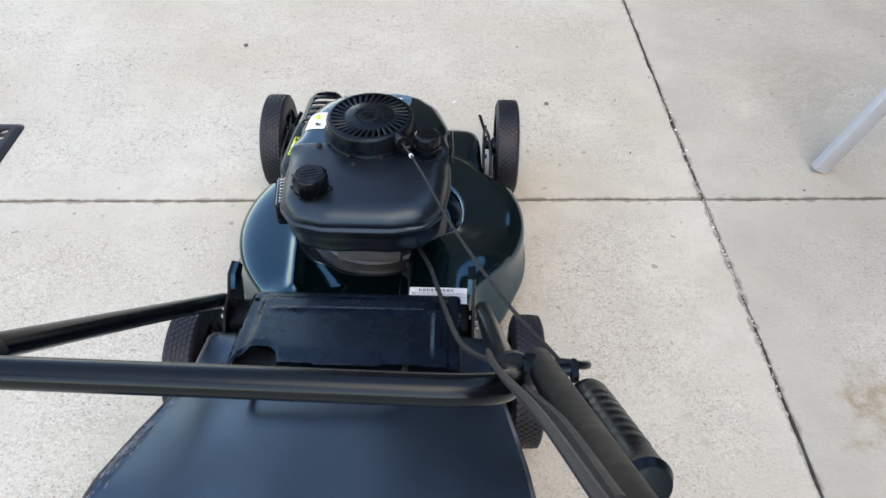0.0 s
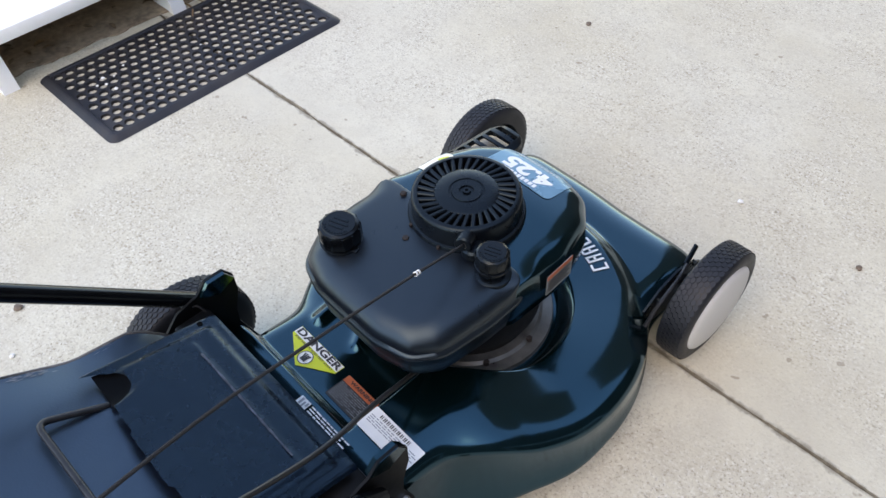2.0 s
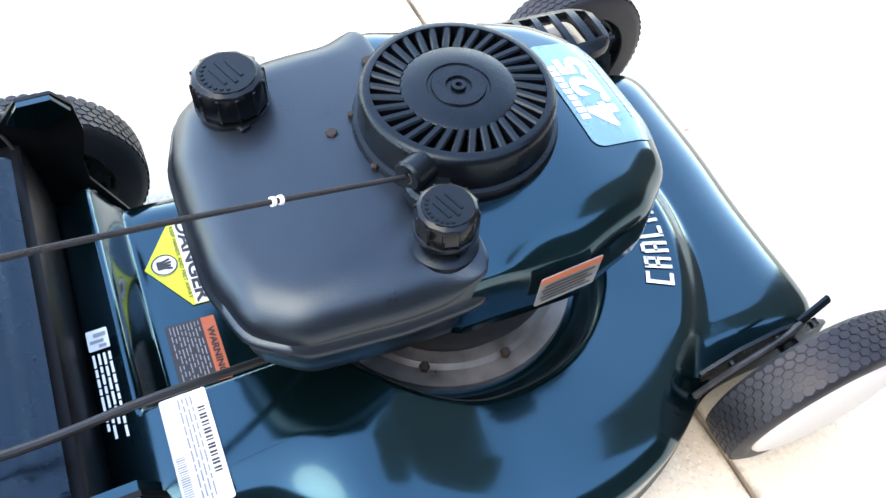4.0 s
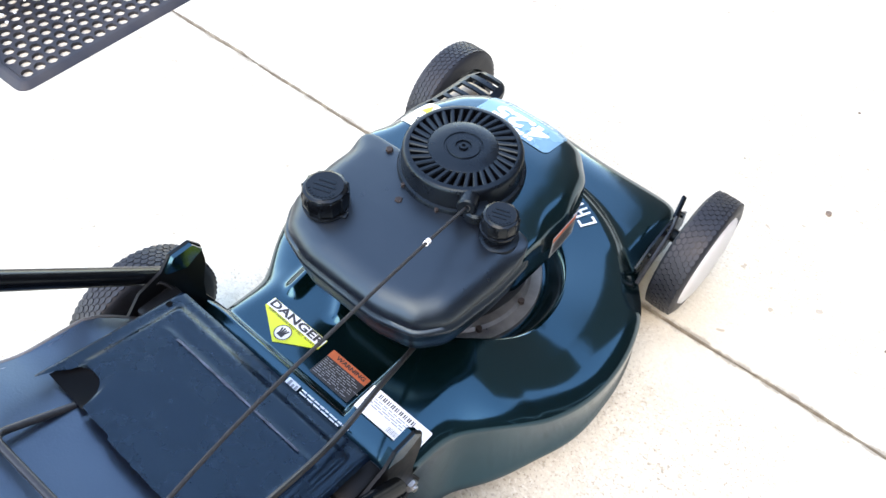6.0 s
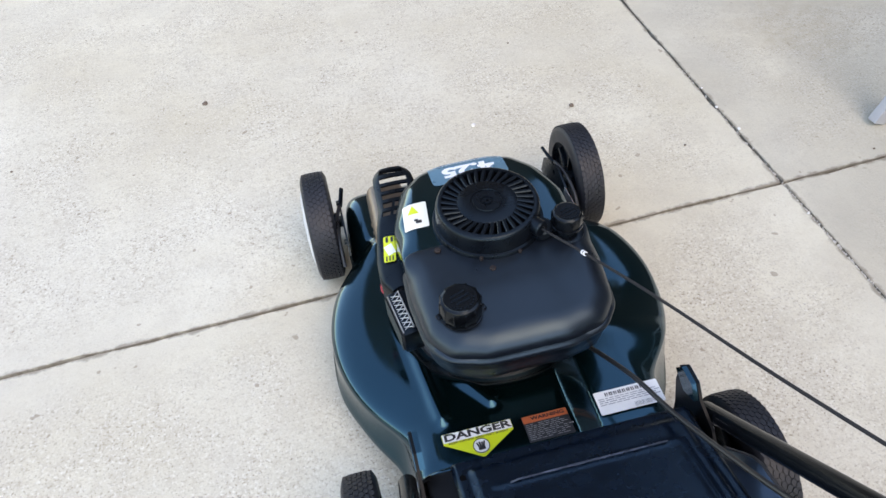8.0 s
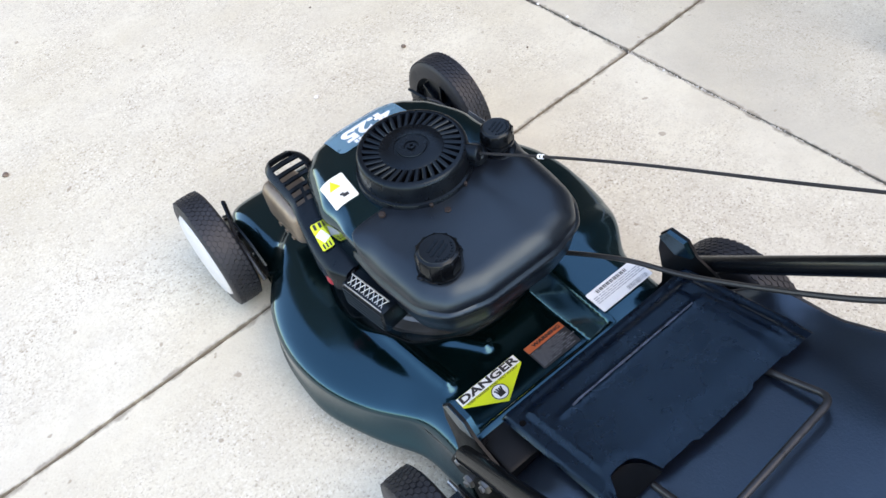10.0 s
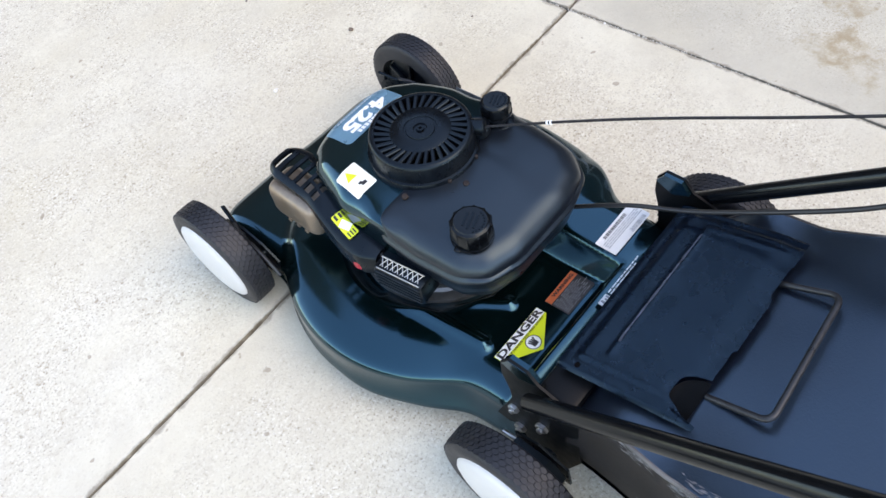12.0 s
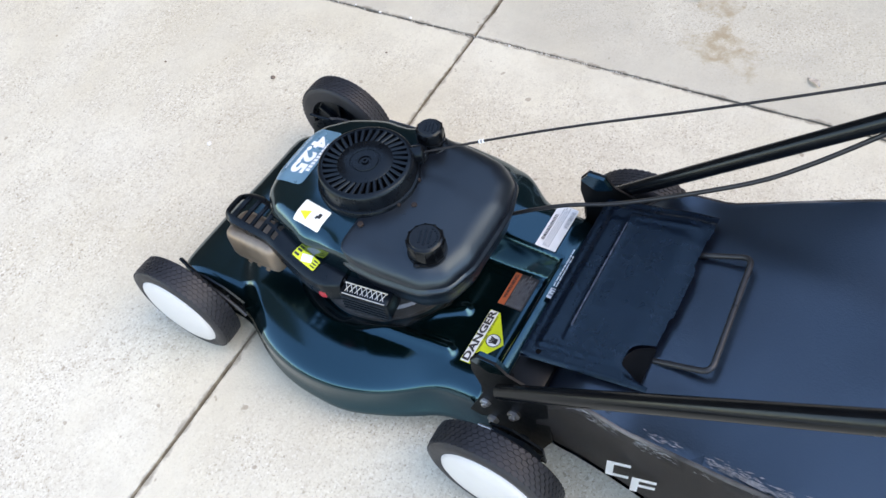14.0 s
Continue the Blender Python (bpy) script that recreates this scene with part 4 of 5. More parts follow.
for sx in (-1, 1):
    d = Vector((0, -0.29, 0.258)).normalized()
    c = Vector((sx * 0.209, -0.770, 0.643))
    bm = bmesh.new()
    rod(bm, c - d * 0.012, c + d * 0.006, 0.0138, 20, 0.002)
    box(bm, c + Vector((sx * 0.012, 0, 0)), (0.012, 0.020, 0.020), 0.003)
    clamp = part("handle_clamp", bm, SATIN_BLACK, mower, "black plastic handle clamp sleeve")
    bm = bmesh.new()
    rod(bm, c + Vector((sx * 0.03, 0, 0)), c + Vector((sx * 0.046, 0, 0)), 0.0045, 12)
    box(bm, c + Vector((sx * 0.047, 0, 0)), (0.007, 0.020, 0.010), 0.003)
    part("clamp_knob", bm, SATIN_BLACK, clamp, "black wing knob")

# starter rope with its grip, cables
bm = bmesh.new()
line = spline([(0.062, -0.070, 0.3605), (0.090, -0.190, 0.4155), (0.118, -0.310, 0.466), (0.155, -0.470, 0.527), (0.207, -0.640, 0.586), (0.246, -0.730, 0.614), (0.2665, -0.787, 0.634)], 5)
sweep(bm, line, 0.0019, 8)
rope = part("starter_rope", bm, ROPE, mower, "dark braided starter rope")
d = (line[9] - line[5]).normalized()
p = line[4]
bm = bmesh.new()
rod(bm, p - d * 0.004, p - d * 0.0015, 0.0032, 10)
rod(bm, p + d * 0.0015, p + d * 0.004, 0.0032, 10)
part("rope_mark", bm, WHITE_INK, rope, "white rope marker bands")
g0, g1 = Vector((0.266, -0.785, 0.632)), Vector((0.283, -0.902, 0.700))
m, n = along(g0, g1)
bm = bmesh.new()
prof = [(0.006, 0.003), (0.012, 0.000), (0.0152, 0.002), (0.0160, 0.006), (0.0160, 0.016)]
for k in range(7):
    z = 0.022 + 0.012 * k
    prof += [(0.0160, z), (0.0164, z + 0.003), (0.0160, z + 0.006), (0.0158, z + 0.008)]
prof += [(0.0160, n - 0.014), (0.0172, n - 0.008), (0.014, n - 0.001), (0.0, n)]
lathe(bm, prof, 24, m)
grip = part("starter_grip", bm, SATIN_BLACK, mower, "glossy black ribbed starter pull grip")
bm = bmesh.new()
sweep(bm, spline([(0.228, -0.770, 0.642), (0.245, -0.765, 0.646), (0.262, -0.762, 0.640), (0.270, -0.752, 0.628), (0.262, -0.745, 0.618)], 6), 0.0035, 8)
part("rope_guide", bm, SATIN_BLACK, mower, "bent black steel rope guide")
for pts, r in (([(0.072, -0.135, 0.192), (0.091, -0.181, 0.222), (0.117, -0.28, 0.274), (0.138, -0.379, 0.310), (0.162, -0.527, 0.398), (0.180, -0.60, 0.455), (0.206, -0.70, 0.558), (0.214, -0.80, 0.66), (0.222, -0.90, 0.765), (0.226, -1.0, 0.86)], 0.0034),
               ([(0.205, -0.56, 0.44), (0.196, -0.66, 0.535), (0.192, -0.74, 0.62), (0.196, -0.82, 0.70), (0.206, -0.92, 0.80), (0.216, -1.02, 0.888), (0.222, -1.10, 0.960)], 0.0030)):
    bm = bmesh.new()
    sweep(bm, spline(pts, 8), r, 10)
    part("control_cable", bm, CABLE, mower, "black sheathed control cable")


# ---- labels on the mower ----
def flat_on(x, y, fn, dx=(1, 0), lift=0.0028):
    """A pose lying on a top surface at (x, y), its x axis along dx."""
    e = 0.012
    z = fn(x, y)
    nx, ny = (fn(x + e, y) - fn(x - e, y)) / (2 * e), (fn(x, y + e) - fn(x, y - e)) / (2 * e)
    n = Vector((-nx, -ny, 1)).normalized()
    xx = Vector((dx[0], dx[1], nx * dx[0] + ny * dx[1])).normalized()
    yy = n.cross(xx)
    m = Matrix((xx, yy, n)).transposed().to_4x4()
    m.translation = Vector((x, y, z)) + n * lift
    return m


def shell(c, radii, top, fillet, ease=lambda x, y: 1.0):
    """The height of a dome's surface, with its rounded rim."""
    w, drop = fillet
    n = len(radii)

    def at(x, y):
        a = (math.atan2(y - c[1], x - c[0]) / (2 * math.pi)) % 1.0 * n
        k = int(a)
        rim = mix(radii[k % n], radii[(k + 1) % n], a - k)
        t = min(1.0, max(0.0, 1 - (rim - math.hypot(x - c[0], y - c[1])) / w))
        return top(x, y) - drop * ease(x, y) * (1 - math.sqrt(max(0.0, 1 - t * t)))
    return at


def wrap(ob, at, lift):
    """Lays a flat print, drawn in plan, onto a curved top surface."""
    bm = bmesh.new()
    bm.from_mesh(ob.data)
    bmesh.ops.triangulate(bm, faces=bm.faces[:])
    for _ in range(3):
        bmesh.ops.subdivide_edges(bm, edges=[e for e in bm.edges if e.calc_length() > 0.006], cuts=1)
        bmesh.ops.triangulate(bm, faces=bm.faces[:])
    for v in bm.verts:
        v.co.z += at(v.co.x, v.co.y) + lift
    bm.to_mesh(ob.data)
    bm.free()
    return ob


shroud_at = shell((0, 0.05), SHROUD, shroud_top, (0.034, 0.030), lambda x, y: mix(0.15, 1.0, step(-0.028, 0.03, y)))
deck_at = shell((0, 0), [deck_radius(2 * math.pi * k / N) for k in range(N)], deck_top, (0.072, 0.030))

# five-sided warning with a white heading
m = pose(-0.086, -0.247, 0, 0, 0, 0)
dang = wrap(label_plate("danger_label", [(-0.053, 0.021), (-0.053, 0.003), (0.0, -0.031), (0.053, 0.003), (0.053, 0.021)][::-1], m, YELLOW, mower, "yellow-green five-sided danger label", 0.0003), deck_at, 0.0010)
wrap(label_plate("danger_heading", [(-0.0525, 0.0205), (-0.0525, 0.0055), (0.0525, 0.0055), (0.0525, 0.0205)][::-1], m, PAPER, dang, "white heading strip", 0.0002), deck_at, 0.0017)
wrap(text_part("danger_word", "DANGER", 0.0165, m @ pose(0, 0.0132, 0), INK, dang, 0.0006, 1.52), deck_at, 0.0022)
wrap(text_part("danger_line", "KEEP HANDS AND FEET AWAY", 0.0050, m @ pose(0, 0.0030, 0), INK, dang, 0.0001, 1.3), deck_at, 0.0017)
bm = bmesh.new()
lathe(bm, [(0.0, 0.0), (0.0125, 0.0)], 24, m @ pose(0, -0.012, 0), cap=False)
wrap(part("danger_disc", bm, PAPER, dang), deck_at, 0.0018)
bm = bmesh.new()
lathe(bm, [(0.0125, 0), (0.0112, 0)], 24, m @ pose(0, -0.012, 0), cap=False)
for k in range(4):
    box(bm, (0, 0, 0), (0.0024, 0.009, 0.0002), 0, m @ pose(-0.0045 + 0.003 * k, -0.0105 + 0.001 * (k % 2), 0, 0, 0, 12 * (k - 1.5) * -1))
box(bm, (0, 0, 0), (0.010, 0.006, 0.0002), 0, m @ pose(0.0, -0.0160, 0))
wrap(part("danger_symbol", bm, INK, dang), deck_at, 0.0024)

m = pose(0.018, -0.252, 0) @ Matrix.Diagonal((0.97, 0.84, 1, 1))
warn = wrap(label_plate("warning_label", round_rect(0.072, 0.054, 0.002), m, INK, mower, "worn black warning label with orange heading", 0.0003), deck_at, 0.0010)
wrap(label_plate("warning_heading", [(-0.0355, 0.012), (0.0355, 0.012), (0.0355, 0.0265), (-0.0355, 0.0265)], m, ORANGE, warn, "orange heading strip", 0.0002), deck_at, 0.0017)
wrap(text_part("warning_word", "WARNING", 0.0100, m @ pose(0.004, 0.0192, 0), INK, warn, 0.0003, 1.1), deck_at, 0.0030)
rnd = random.Random(4)
rows = []
for k in range(9):
    x = -0.0335
    end = rnd.uniform(0.018, 0.034)
    while x < end:
        w = rnd.uniform(0.004, 0.011)
        rows.append((x + w / 2, 0.0085 - 0.0038 * k, w, 0.0011))
        x += w + 0.0020 + (0.006 if rnd.random() < 0.12 else 0)
wrap(bars("warning_print", rows, m, GREY_INK, warn, 0), deck_at, 0.0017)

m = flat_on(0.130, -0.270, lambda x, y: 0.1925)
mod = label_plate("model_label", round_rect(0.096, 0.037, 0.002), m, PAPER, mower, "white model plate label with small print")
bars("brand_bar", [(-0.030 + 0.0066 * k + dx, 0.0118, w, 0.0058) for k in range(9) for dx, w in ((-0.0015, 0.0017), (0.0012, 0.0012 + 0.0006 * (k % 2)))], m @ pose(0, 0, 0.0008), INK, mod)
rows = []
for k in range(4):
    x = -0.044
    while x < 0.040:
        w = rnd.uniform(0.004, 0.012)
        rows.append((x + w / 2, 0.0056 - 0.0032 * k, w, 0.0013))
        x += w + 0.002
bars("model_print", rows, m @ pose(0, 0, 0.0008), GREY_INK, mod)
bars("model_code", [(0.004 + 0.0019 * k, -0.0130, rnd.choice((0.0006, 0.0010)), 0.0070) for k in range(20)], m @ pose(0, 0, 0.0008), GREY_INK, mod)

m = flat_on(0.053, -0.322, lambda x, y: 0.1925)
lot = tagged(new("guide_label"), "narrow white printed guide label")
lot.parent = mower
label_plate("guide_block", round_rect(0.020, 0.017, 0.001, cx=-0.046), m, PAPER, lot, "", 0.0004)
bars("guide_mark", [(-0.050, 0.002, 0.004, 0.010), (-0.044, -0.001, 0.003, 0.011), (-0.039, 0.003, 0.003, 0.006)], m @ pose(0, 0, 0.0006), GREY_INK, lot)
rows = []
for k in range(4):
    x = -0.032
    while x < 0.046 - 0.010 * (k % 2):
        w = rnd.uniform(0.005, 0.013)
        rows.append((x + w / 2, 0.0066 - 0.0042 * k, w, 0.0021))
        x += w + 0.0016
bars("guide_print", rows, m, WHITE_INK, lot)

# power label on the shroud, read from the front
m = pose(0.002, 0.128, 0, 0, 0, 180)
pw = wrap(label_plate("power_label", round_rect(0.126, 0.062, 0.010), m, TEAL_LABEL, mower, "silver-teal engine power label", 0.0003), shroud_at, 0.0008)
wrap(text_part("power_number", "4.25", 0.036, m @ pose(0.0, 0.001, 0), WHITE_INK, pw, 0.0018, 1.40), shroud_at, 0.0016)
wrap(bars("power_print", [(-0.030 + 0.0076 * k, 0.0225, 0.0058, 0.0080) for k in range(9)], m, WHITE_INK, pw, 0), shroud_at, 0.0016)
wrap(bars("power_line", [(-0.036 + 0.0060 * k, -0.0225, 0.0042, 0.0030) for k in range(13)], m, PALE_INK, pw, 0), shroud_at, 0.0016)

m = pose(-0.103, 0.043, 0, 0, 0, 84)
hot = wrap(label_plate("hot_label", round_rect(0.054, 0.038, 0.003), m, CREAM, mower, "cream caution label with small pictograms", 0.0003), shroud_at, 0.0008)
bm = bmesh.new()
bm.faces.new([bm.verts.new(m @ Vector(p)) for p in ((0.004, -0.006, 0), (0.022, 0.003, 0), (0.004, 0.012, 0))])
wrap(part("hot_triangle", bm, YELLOW, hot), shroud_at, 0.0014)
wrap(bars("hot_symbol", [(-0.014, -0.004, 0.006, 0.009), (-0.010, 0.0, 0.004, 0.006)], m, INK, hot, 0), shroud_at, 0.0015)
def guard_at(x, y):
    a, b = along_y(G_LEFT, y), along_y(G_RIGHT, y)
    return guard_point(min(1.0, max(0.0, (x - a) / (b - a))), y).z


m = pose(-0.1505, 0.036, 0, 0, 0, 80)
yl = wrap(label_plate("choke_label", round_rect(0.046, 0.019, 0.003), m, YELLOW, mower, "small yellow printed label", 0.0003), guard_at, 0.0030)
wrap(bars("choke_block", [(-0.001, 0.0, 0.018, 0.013)], m @ pose(0, 0, 0, 0, 0, 25), PAPER, yl, 0), guard_at, 0.0036)
for bar in ((0.017, 0.004, 0.009, 0.004), (0.017, -0.004, 0.009, 0.004), (-0.017, 0.005, 0.009, 0.0022), (-0.017, 0.0, 0.009, 0.0022), (-0.017, -0.005, 0.009, 0.0022)):
    wrap(bars("choke_print", [bar], m, INK, yl, 0), guard_at, 0.0037)
m = facing((0.1445, 0.034, 0.284), (-0.05, 1, 0), (0, 0, 1)) @ pose(0, 0, 0.002)
sl = label_plate("engine_label", round_rect(0.056, 0.040, 0.002), m, SMUDGED, mower, "smudged grey and orange engine data label")
label_plate("engine_heading", round_rect(0.055, 0.008, 0.001, cy=0.0155), m @ pose(0, 0, 0.0006), ORANGE, sl, "", 0.0003)
bars("engine_print", [(-0.004 * (k % 2), 0.007 - 0.005 * k, 0.046 - 0.004 * (k % 2), 0.0026) for k in range(5)], m @ pose(0, 0, 0.0008), INK, sl)

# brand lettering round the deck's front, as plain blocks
STROKES = ([(-0.004, 0, 0.0035, 0.024), (0.001, 0.0103, 0.010, 0.0035), (0.001, -0.0103, 0.010, 0.0035)],
           [(-0.004, 0, 0.0035, 0.024), (0.001, 0.0103, 0.010, 0.0035), (0.001, 0.0, 0.010, 0.0035), (0.0045, 0.005, 0.003, 0.010), (0.0045, -0.007, 0.003, 0.010)],
           [(-0.004, -0.001, 0.0035, 0.022), (0.0, 0.0103, 0.008, 0.0035), (0.0, -0.001, 0.008, 0.003), (0.0045, -0.001, 0.0035, 0.022)])
for k in range(9):
    a = radians(61 + 4.9 * k)
    bars_ob = bars("brand_block", [(1.15 * x, 1.2 * y, 1.2 * w, 1.2 * h) for x, y, w, h in STROKES[k % 3]], pose(0.226 * math.cos(a), 0.226 * math.sin(a), 0, 0, 0, math.degrees(a) + 90), WHITE_INK, mower, 0)
    wrap(bars_ob, deck_at, 0.0016)

# ---- grass bag ----
bag = thing("grass_bag", AT, "black vinyl rear grass bag with scuffed grey edges", "grass bag")


def half_width(y):
    return mix(0.196, 0.238, step(-0.40, -0.78, y))


def bag_edge(y):
    """The height of the seam along the bag's edge."""
    return 0.205 + 0.085 * step(-0.36, -0.455, y) + 0.40 * max(0.0, -0.52 - y) - 0.20 * max(0.0, -0.72 - y) - 0.35 * max(0.0, -0.86 - y)


def bag_crown(y):
    """How far the middle of the top stands over the seam: under the flap it stays just below it."""
    return min(0.018, 0.247 + 0.328 * (-0.343 - y) - bag_edge(y))


def bag_section(y, k):
    """Points across the bag from the left seam over the top to the right seam."""
    w = half_width(y)
    u = -1 + 2 * k / 28
    zz = bag_edge(y) + bag_crown(y) * (1 - abs(u) ** 3.5) - 0.004 * noise.noise((u * 2.2, y * 6, 0.3)) * (1 - u * u)
    return Vector((0.012 + u * w, y, zz))


YS = [-0.388 - 0.612 * j / 40 for j in range(41)]
bm = bmesh.new()
grid = [[bm.verts.new(bag_section(y, k)) for k in range(29)] for y in YS]
for a, b in zip(grid, grid[1:]):
    for k in range(28):
        bm.faces.new((a[k], a[k + 1], b[k + 1], b[k]))
bmesh.ops.solidify(bm, geom=bm.faces[:], thickness=0.004)
part("bag_top", bm, BAG, bag, "smooth black vinyl bag top", smooth=60)
for s, k in ((-1, 0), (1, 28)):
    bm = bmesh.new()
    rows = []
    for y in YS:
        p = bag_section(y, k)
        col = []
        for q in range(9):
            v = q / 8
            bulge = 0.012 * math.sin(math.pi * v)
            col.append(bm.verts.new((p.x + s * (bulge - 0.02 * v) + s * 0.0015, y, mix(p.z - 0.004, 0.062, v))))
        rows.append(col)
    for a, b in zip(rows, rows[1:]):
        for q in range(8):
            bm.faces.new((a[q], a[q + 1], b[q + 1], b[q]))
    bmesh.ops.solidify(bm, geom=bm.faces[:], thickness=0.003)
    part("bag_side", bm, MESH_FABRIC, bag, "dusty dark bag side fabric", smooth=60)
    bm = bmesh.new()
    sweep(bm, [bag_section(y, k) + Vector((s * (0.001 + 0.0008 * noise.noise((y * 40, s, 0))), 0, -0.002)) for y in YS], 0.0031, 10)
    part("piping", bm, PIPING, bag, "scuffed grey edge piping")
for y, nm in ((-0.390, "bag_front"), (-0.998, "bag_back")):
    bm = bmesh.new()
    w = half_width(y) - 0.006
    top = bag_edge(y) - 0.004
    box(bm, (0.006, y, (top + 0.064) / 2), (2 * w, 0.004, top - 0.064), 0.001)
    part(nm, bm, BAG, bag)
bm = bmesh.new()
rows = [[bm.verts.new((0.006 + s * (half_width(y) - 0.02), y, 0.062)) for s in (-1, 1)] for y in YS]
for a, b in zip(rows, rows[1:]):
    bm.faces.new((a[0], a[1], b[1], b[0]))
bmesh.ops.solidify(bm, geom=bm.faces[:], thickness=0.004)
part("bag_bottom", bm, BAG, bag)
# pale scuff smears along the left shoulder of the bag
rnd = random.Random(17)
bm = bmesh.new()
for _ in range(420):
    on_top = rnd.random() < 0.45
    y = rnd.gauss(-0.640, 0.055) if on_top else rnd.gauss(-0.515, 0.055)
    if rnd.random() < 0.12:
        y = rnd.uniform(-0.92, -0.44)
    if not -0.93 < y < -0.43 or noise.noise((y * 26, 3.0 * on_top, 2.0)) < -0.12:
        continue
    p = bag_section(y, 0)
    length, wide = rnd.uniform(0.004, 0.016), rnd.uniform(0.0006, 0.0021)
    q = bag_section(y - length, 0)
    slope = (q.z - p.z) / length
    if on_top:
        inset = 0.003 + abs(rnd.gauss(0.0, 0.006))
        a = Vector((p.x + inset, y, p.z + 0.0034))
        b = Vector((q.x - p.x + rnd.uniform(-0.2, 0.2) * length, -length, slope * length))
        c = Vector((wide, 0, 0))
    else:
        drop = abs(rnd.gauss(0.0, 0.007))
        v = drop / (p.z - 0.066)
        out = 0.0026 + 0.012 * math.sin(math.pi * v) - 0.02 * v
        a = Vector((p.x - out, y, p.z - 0.004 - drop))
        b = Vector((q.x - p.x, -length, (slope + rnd.uniform(-0.35, 0.35)) * length))
        c = Vector((0, 0, wide))
    bm.faces.new([bm.verts.new(w) for w in (a, a + 0.5 * b - 0.5 * c, a + b, a + 0.5 * b + 0.5 * c)])
bmesh.ops.solidify(bm, geom=bm.faces[:], thickness=0.0004)
tagged(part("scuff_marks", bm, SCUFF_PALE, bag, "pale scuff smears on the bag shoulder"), kind="stuff")
# wire handle of the bag
bm = bmesh.new()
sweep(bm, rounded([(-0.091, -0.515, 0.303), (-0.096, -0.587, 0.343), (0.096, -0.579, 0.342), (0.095, -0.503, 0.303)], 0.016, 6), 0.0042, 12)
part("bag_handle", bm, WIRE, bag, "worn black wire carrying handle")
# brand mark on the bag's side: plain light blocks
for k in range(2):
    y = -0.522 - 0.038 * k
    p = bag_section(y, 0)
    m = facing((p.x - 0.0165, y, 0.196), (0.25, -1, 0), (0, 0, 1))
    bm = bmesh.new()
    for rx, ry, w, h in ((-0.010, 0, 0.010, 0.052), (0.006, 0.021, 0.022, 0.010), (0.006, -0.021 if k != 1 else 0.0, 0.022, 0.010)):
        vs = [bm.verts.new(m @ Vector((rx + sx * w / 2, ry + sy * h / 2, 0))) for sx, sy in ((-1, -1), (1, -1), (1, 1), (-1, 1))]
        bm.faces.new(vs)
    bmesh.ops.solidify(bm, geom=bm.faces[:], thickness=0.0006)
    part("bag_mark", bm, WHITE_INK, bag, "white printed block")

# ---- rubber door mat with drain holes ----
def door_mat():
    mat = thing("door_mat", pose(-1.130, -0.028, 0, 0, 0, 0.2), "black rubber door mat with rows of drain holes on concrete", "door mat")
    W, H, T, B = 0.362, 0.678, 0.011, 0.022
    bm = bmesh.new()
    nx, ny = 11, 22
    px, py = (W - 2 * B) / nx, (H - 2 * B) / ny
    hx, hy = px * 0.44, py * 0.41

    def cell(cx, cy, w, h, hole):
        outer = [(w / 2, 0), (w / 2, h / 2), (0, h / 2), (-w / 2, h / 2), (-w / 2, 0), (-w / 2, -h / 2), (0, -h / 2), (w / 2, -h / 2)]
        ov = [bm.verts.new((cx + x, cy + y, T - 0.003)) for x, y in outer]
        if not hole:
            bm.faces.new(ov)
            return
        iv = [bm.verts.new((cx + hx * math.cos(math.pi * i / 4), cy + hy * math.sin(math.pi * i / 4), T - 0.003)) for i in range(8)]
        lv = [bm.verts.new((v.co.x, v.co.y, 0.0005)) for v in iv]
        for i in range(8):
            j = (i + 1) % 8
            bm.faces.new((ov[i], ov[j], iv[j], iv[i]))
            bm.faces.new((iv[i], iv[j], lv[j], lv[i]))

    for c in range(nx):
        cx = -W / 2 + B + (c + 0.5) * px
        if c % 2 == 0:
            for r in range(ny):
                cell(cx, -H / 2 + B + (r + 0.5) * py, px, py, True)
        else:
            for r in range(ny - 1):
                cell(cx, -H / 2 + B + (r + 1) * py, px, py, True)
            for q in (-1, 1):
                cell(cx, q * (H / 2 - B - py / 4), px, py / 2, False)
    bmesh.ops.remove_doubles(bm, verts=bm.verts[:], dist=0.0002)
    part("mat_field", bm, MAT_RUBBER, mat, smooth=20)
    # raised border with rounded corners
    bm = bmesh.new()
    rings = []
    for inset, z, rr in ((-0.004, 0.0005, 0.024), (0.0, 0.003, 0.02), (0.010, T - 0.001, 0.014), (0.013, T, 0.012), (B - 0.003, T, 0.006), (B, T - 0.003, 0.004), (B, 0.001, 0.004)):
        rings.append([bm.verts.new((x, y, z)) for x, y in round_rect(W - 2 * inset, H - 2 * inset, rr, 5)])
    for a, b in zip(rings, rings[1:]):
        for i in range(len(a)):
            j = (i + 1) % len(a)
            bm.faces.new((a[i], a[j], b[j], b[i]))
    part("mat_border", bm, MAT_RUBBER, mat, smooth=40)


door_mat()

# ---- white step beside the mat ----
step_thing = thing("porch_step", pose(-1.286, 0.090, 0, 0, 0, 0.4), "white painted low wooden step with open front", "step")
bm = bmesh.new()
box(bm, (-0.145, -0.01, 0.151), (0.29, 1.12, 0.034), 0.006)
part("tread_board", bm, WHITE_PAINT, step_thing, "white painted tread board")
for y in (0.445, -0.045, -0.525):
    bm = bmesh.new()
    m = Matrix(((1, 0, 0, 0), (0, 0, 1, 0), (0, 1, 0, 0), (0, 0, 0, 1)))
    slab_of(bm, [(-0.028, 0.0), (-0.25, 0.0), (-0.25, 0.134), (-0.075, 0.134), (-0.055, 0.09)], y - 0.02, y + 0.02, m=m)
    part("step_support", bm, WHITE_PAINT, step_thing, "white wedge-shaped support")

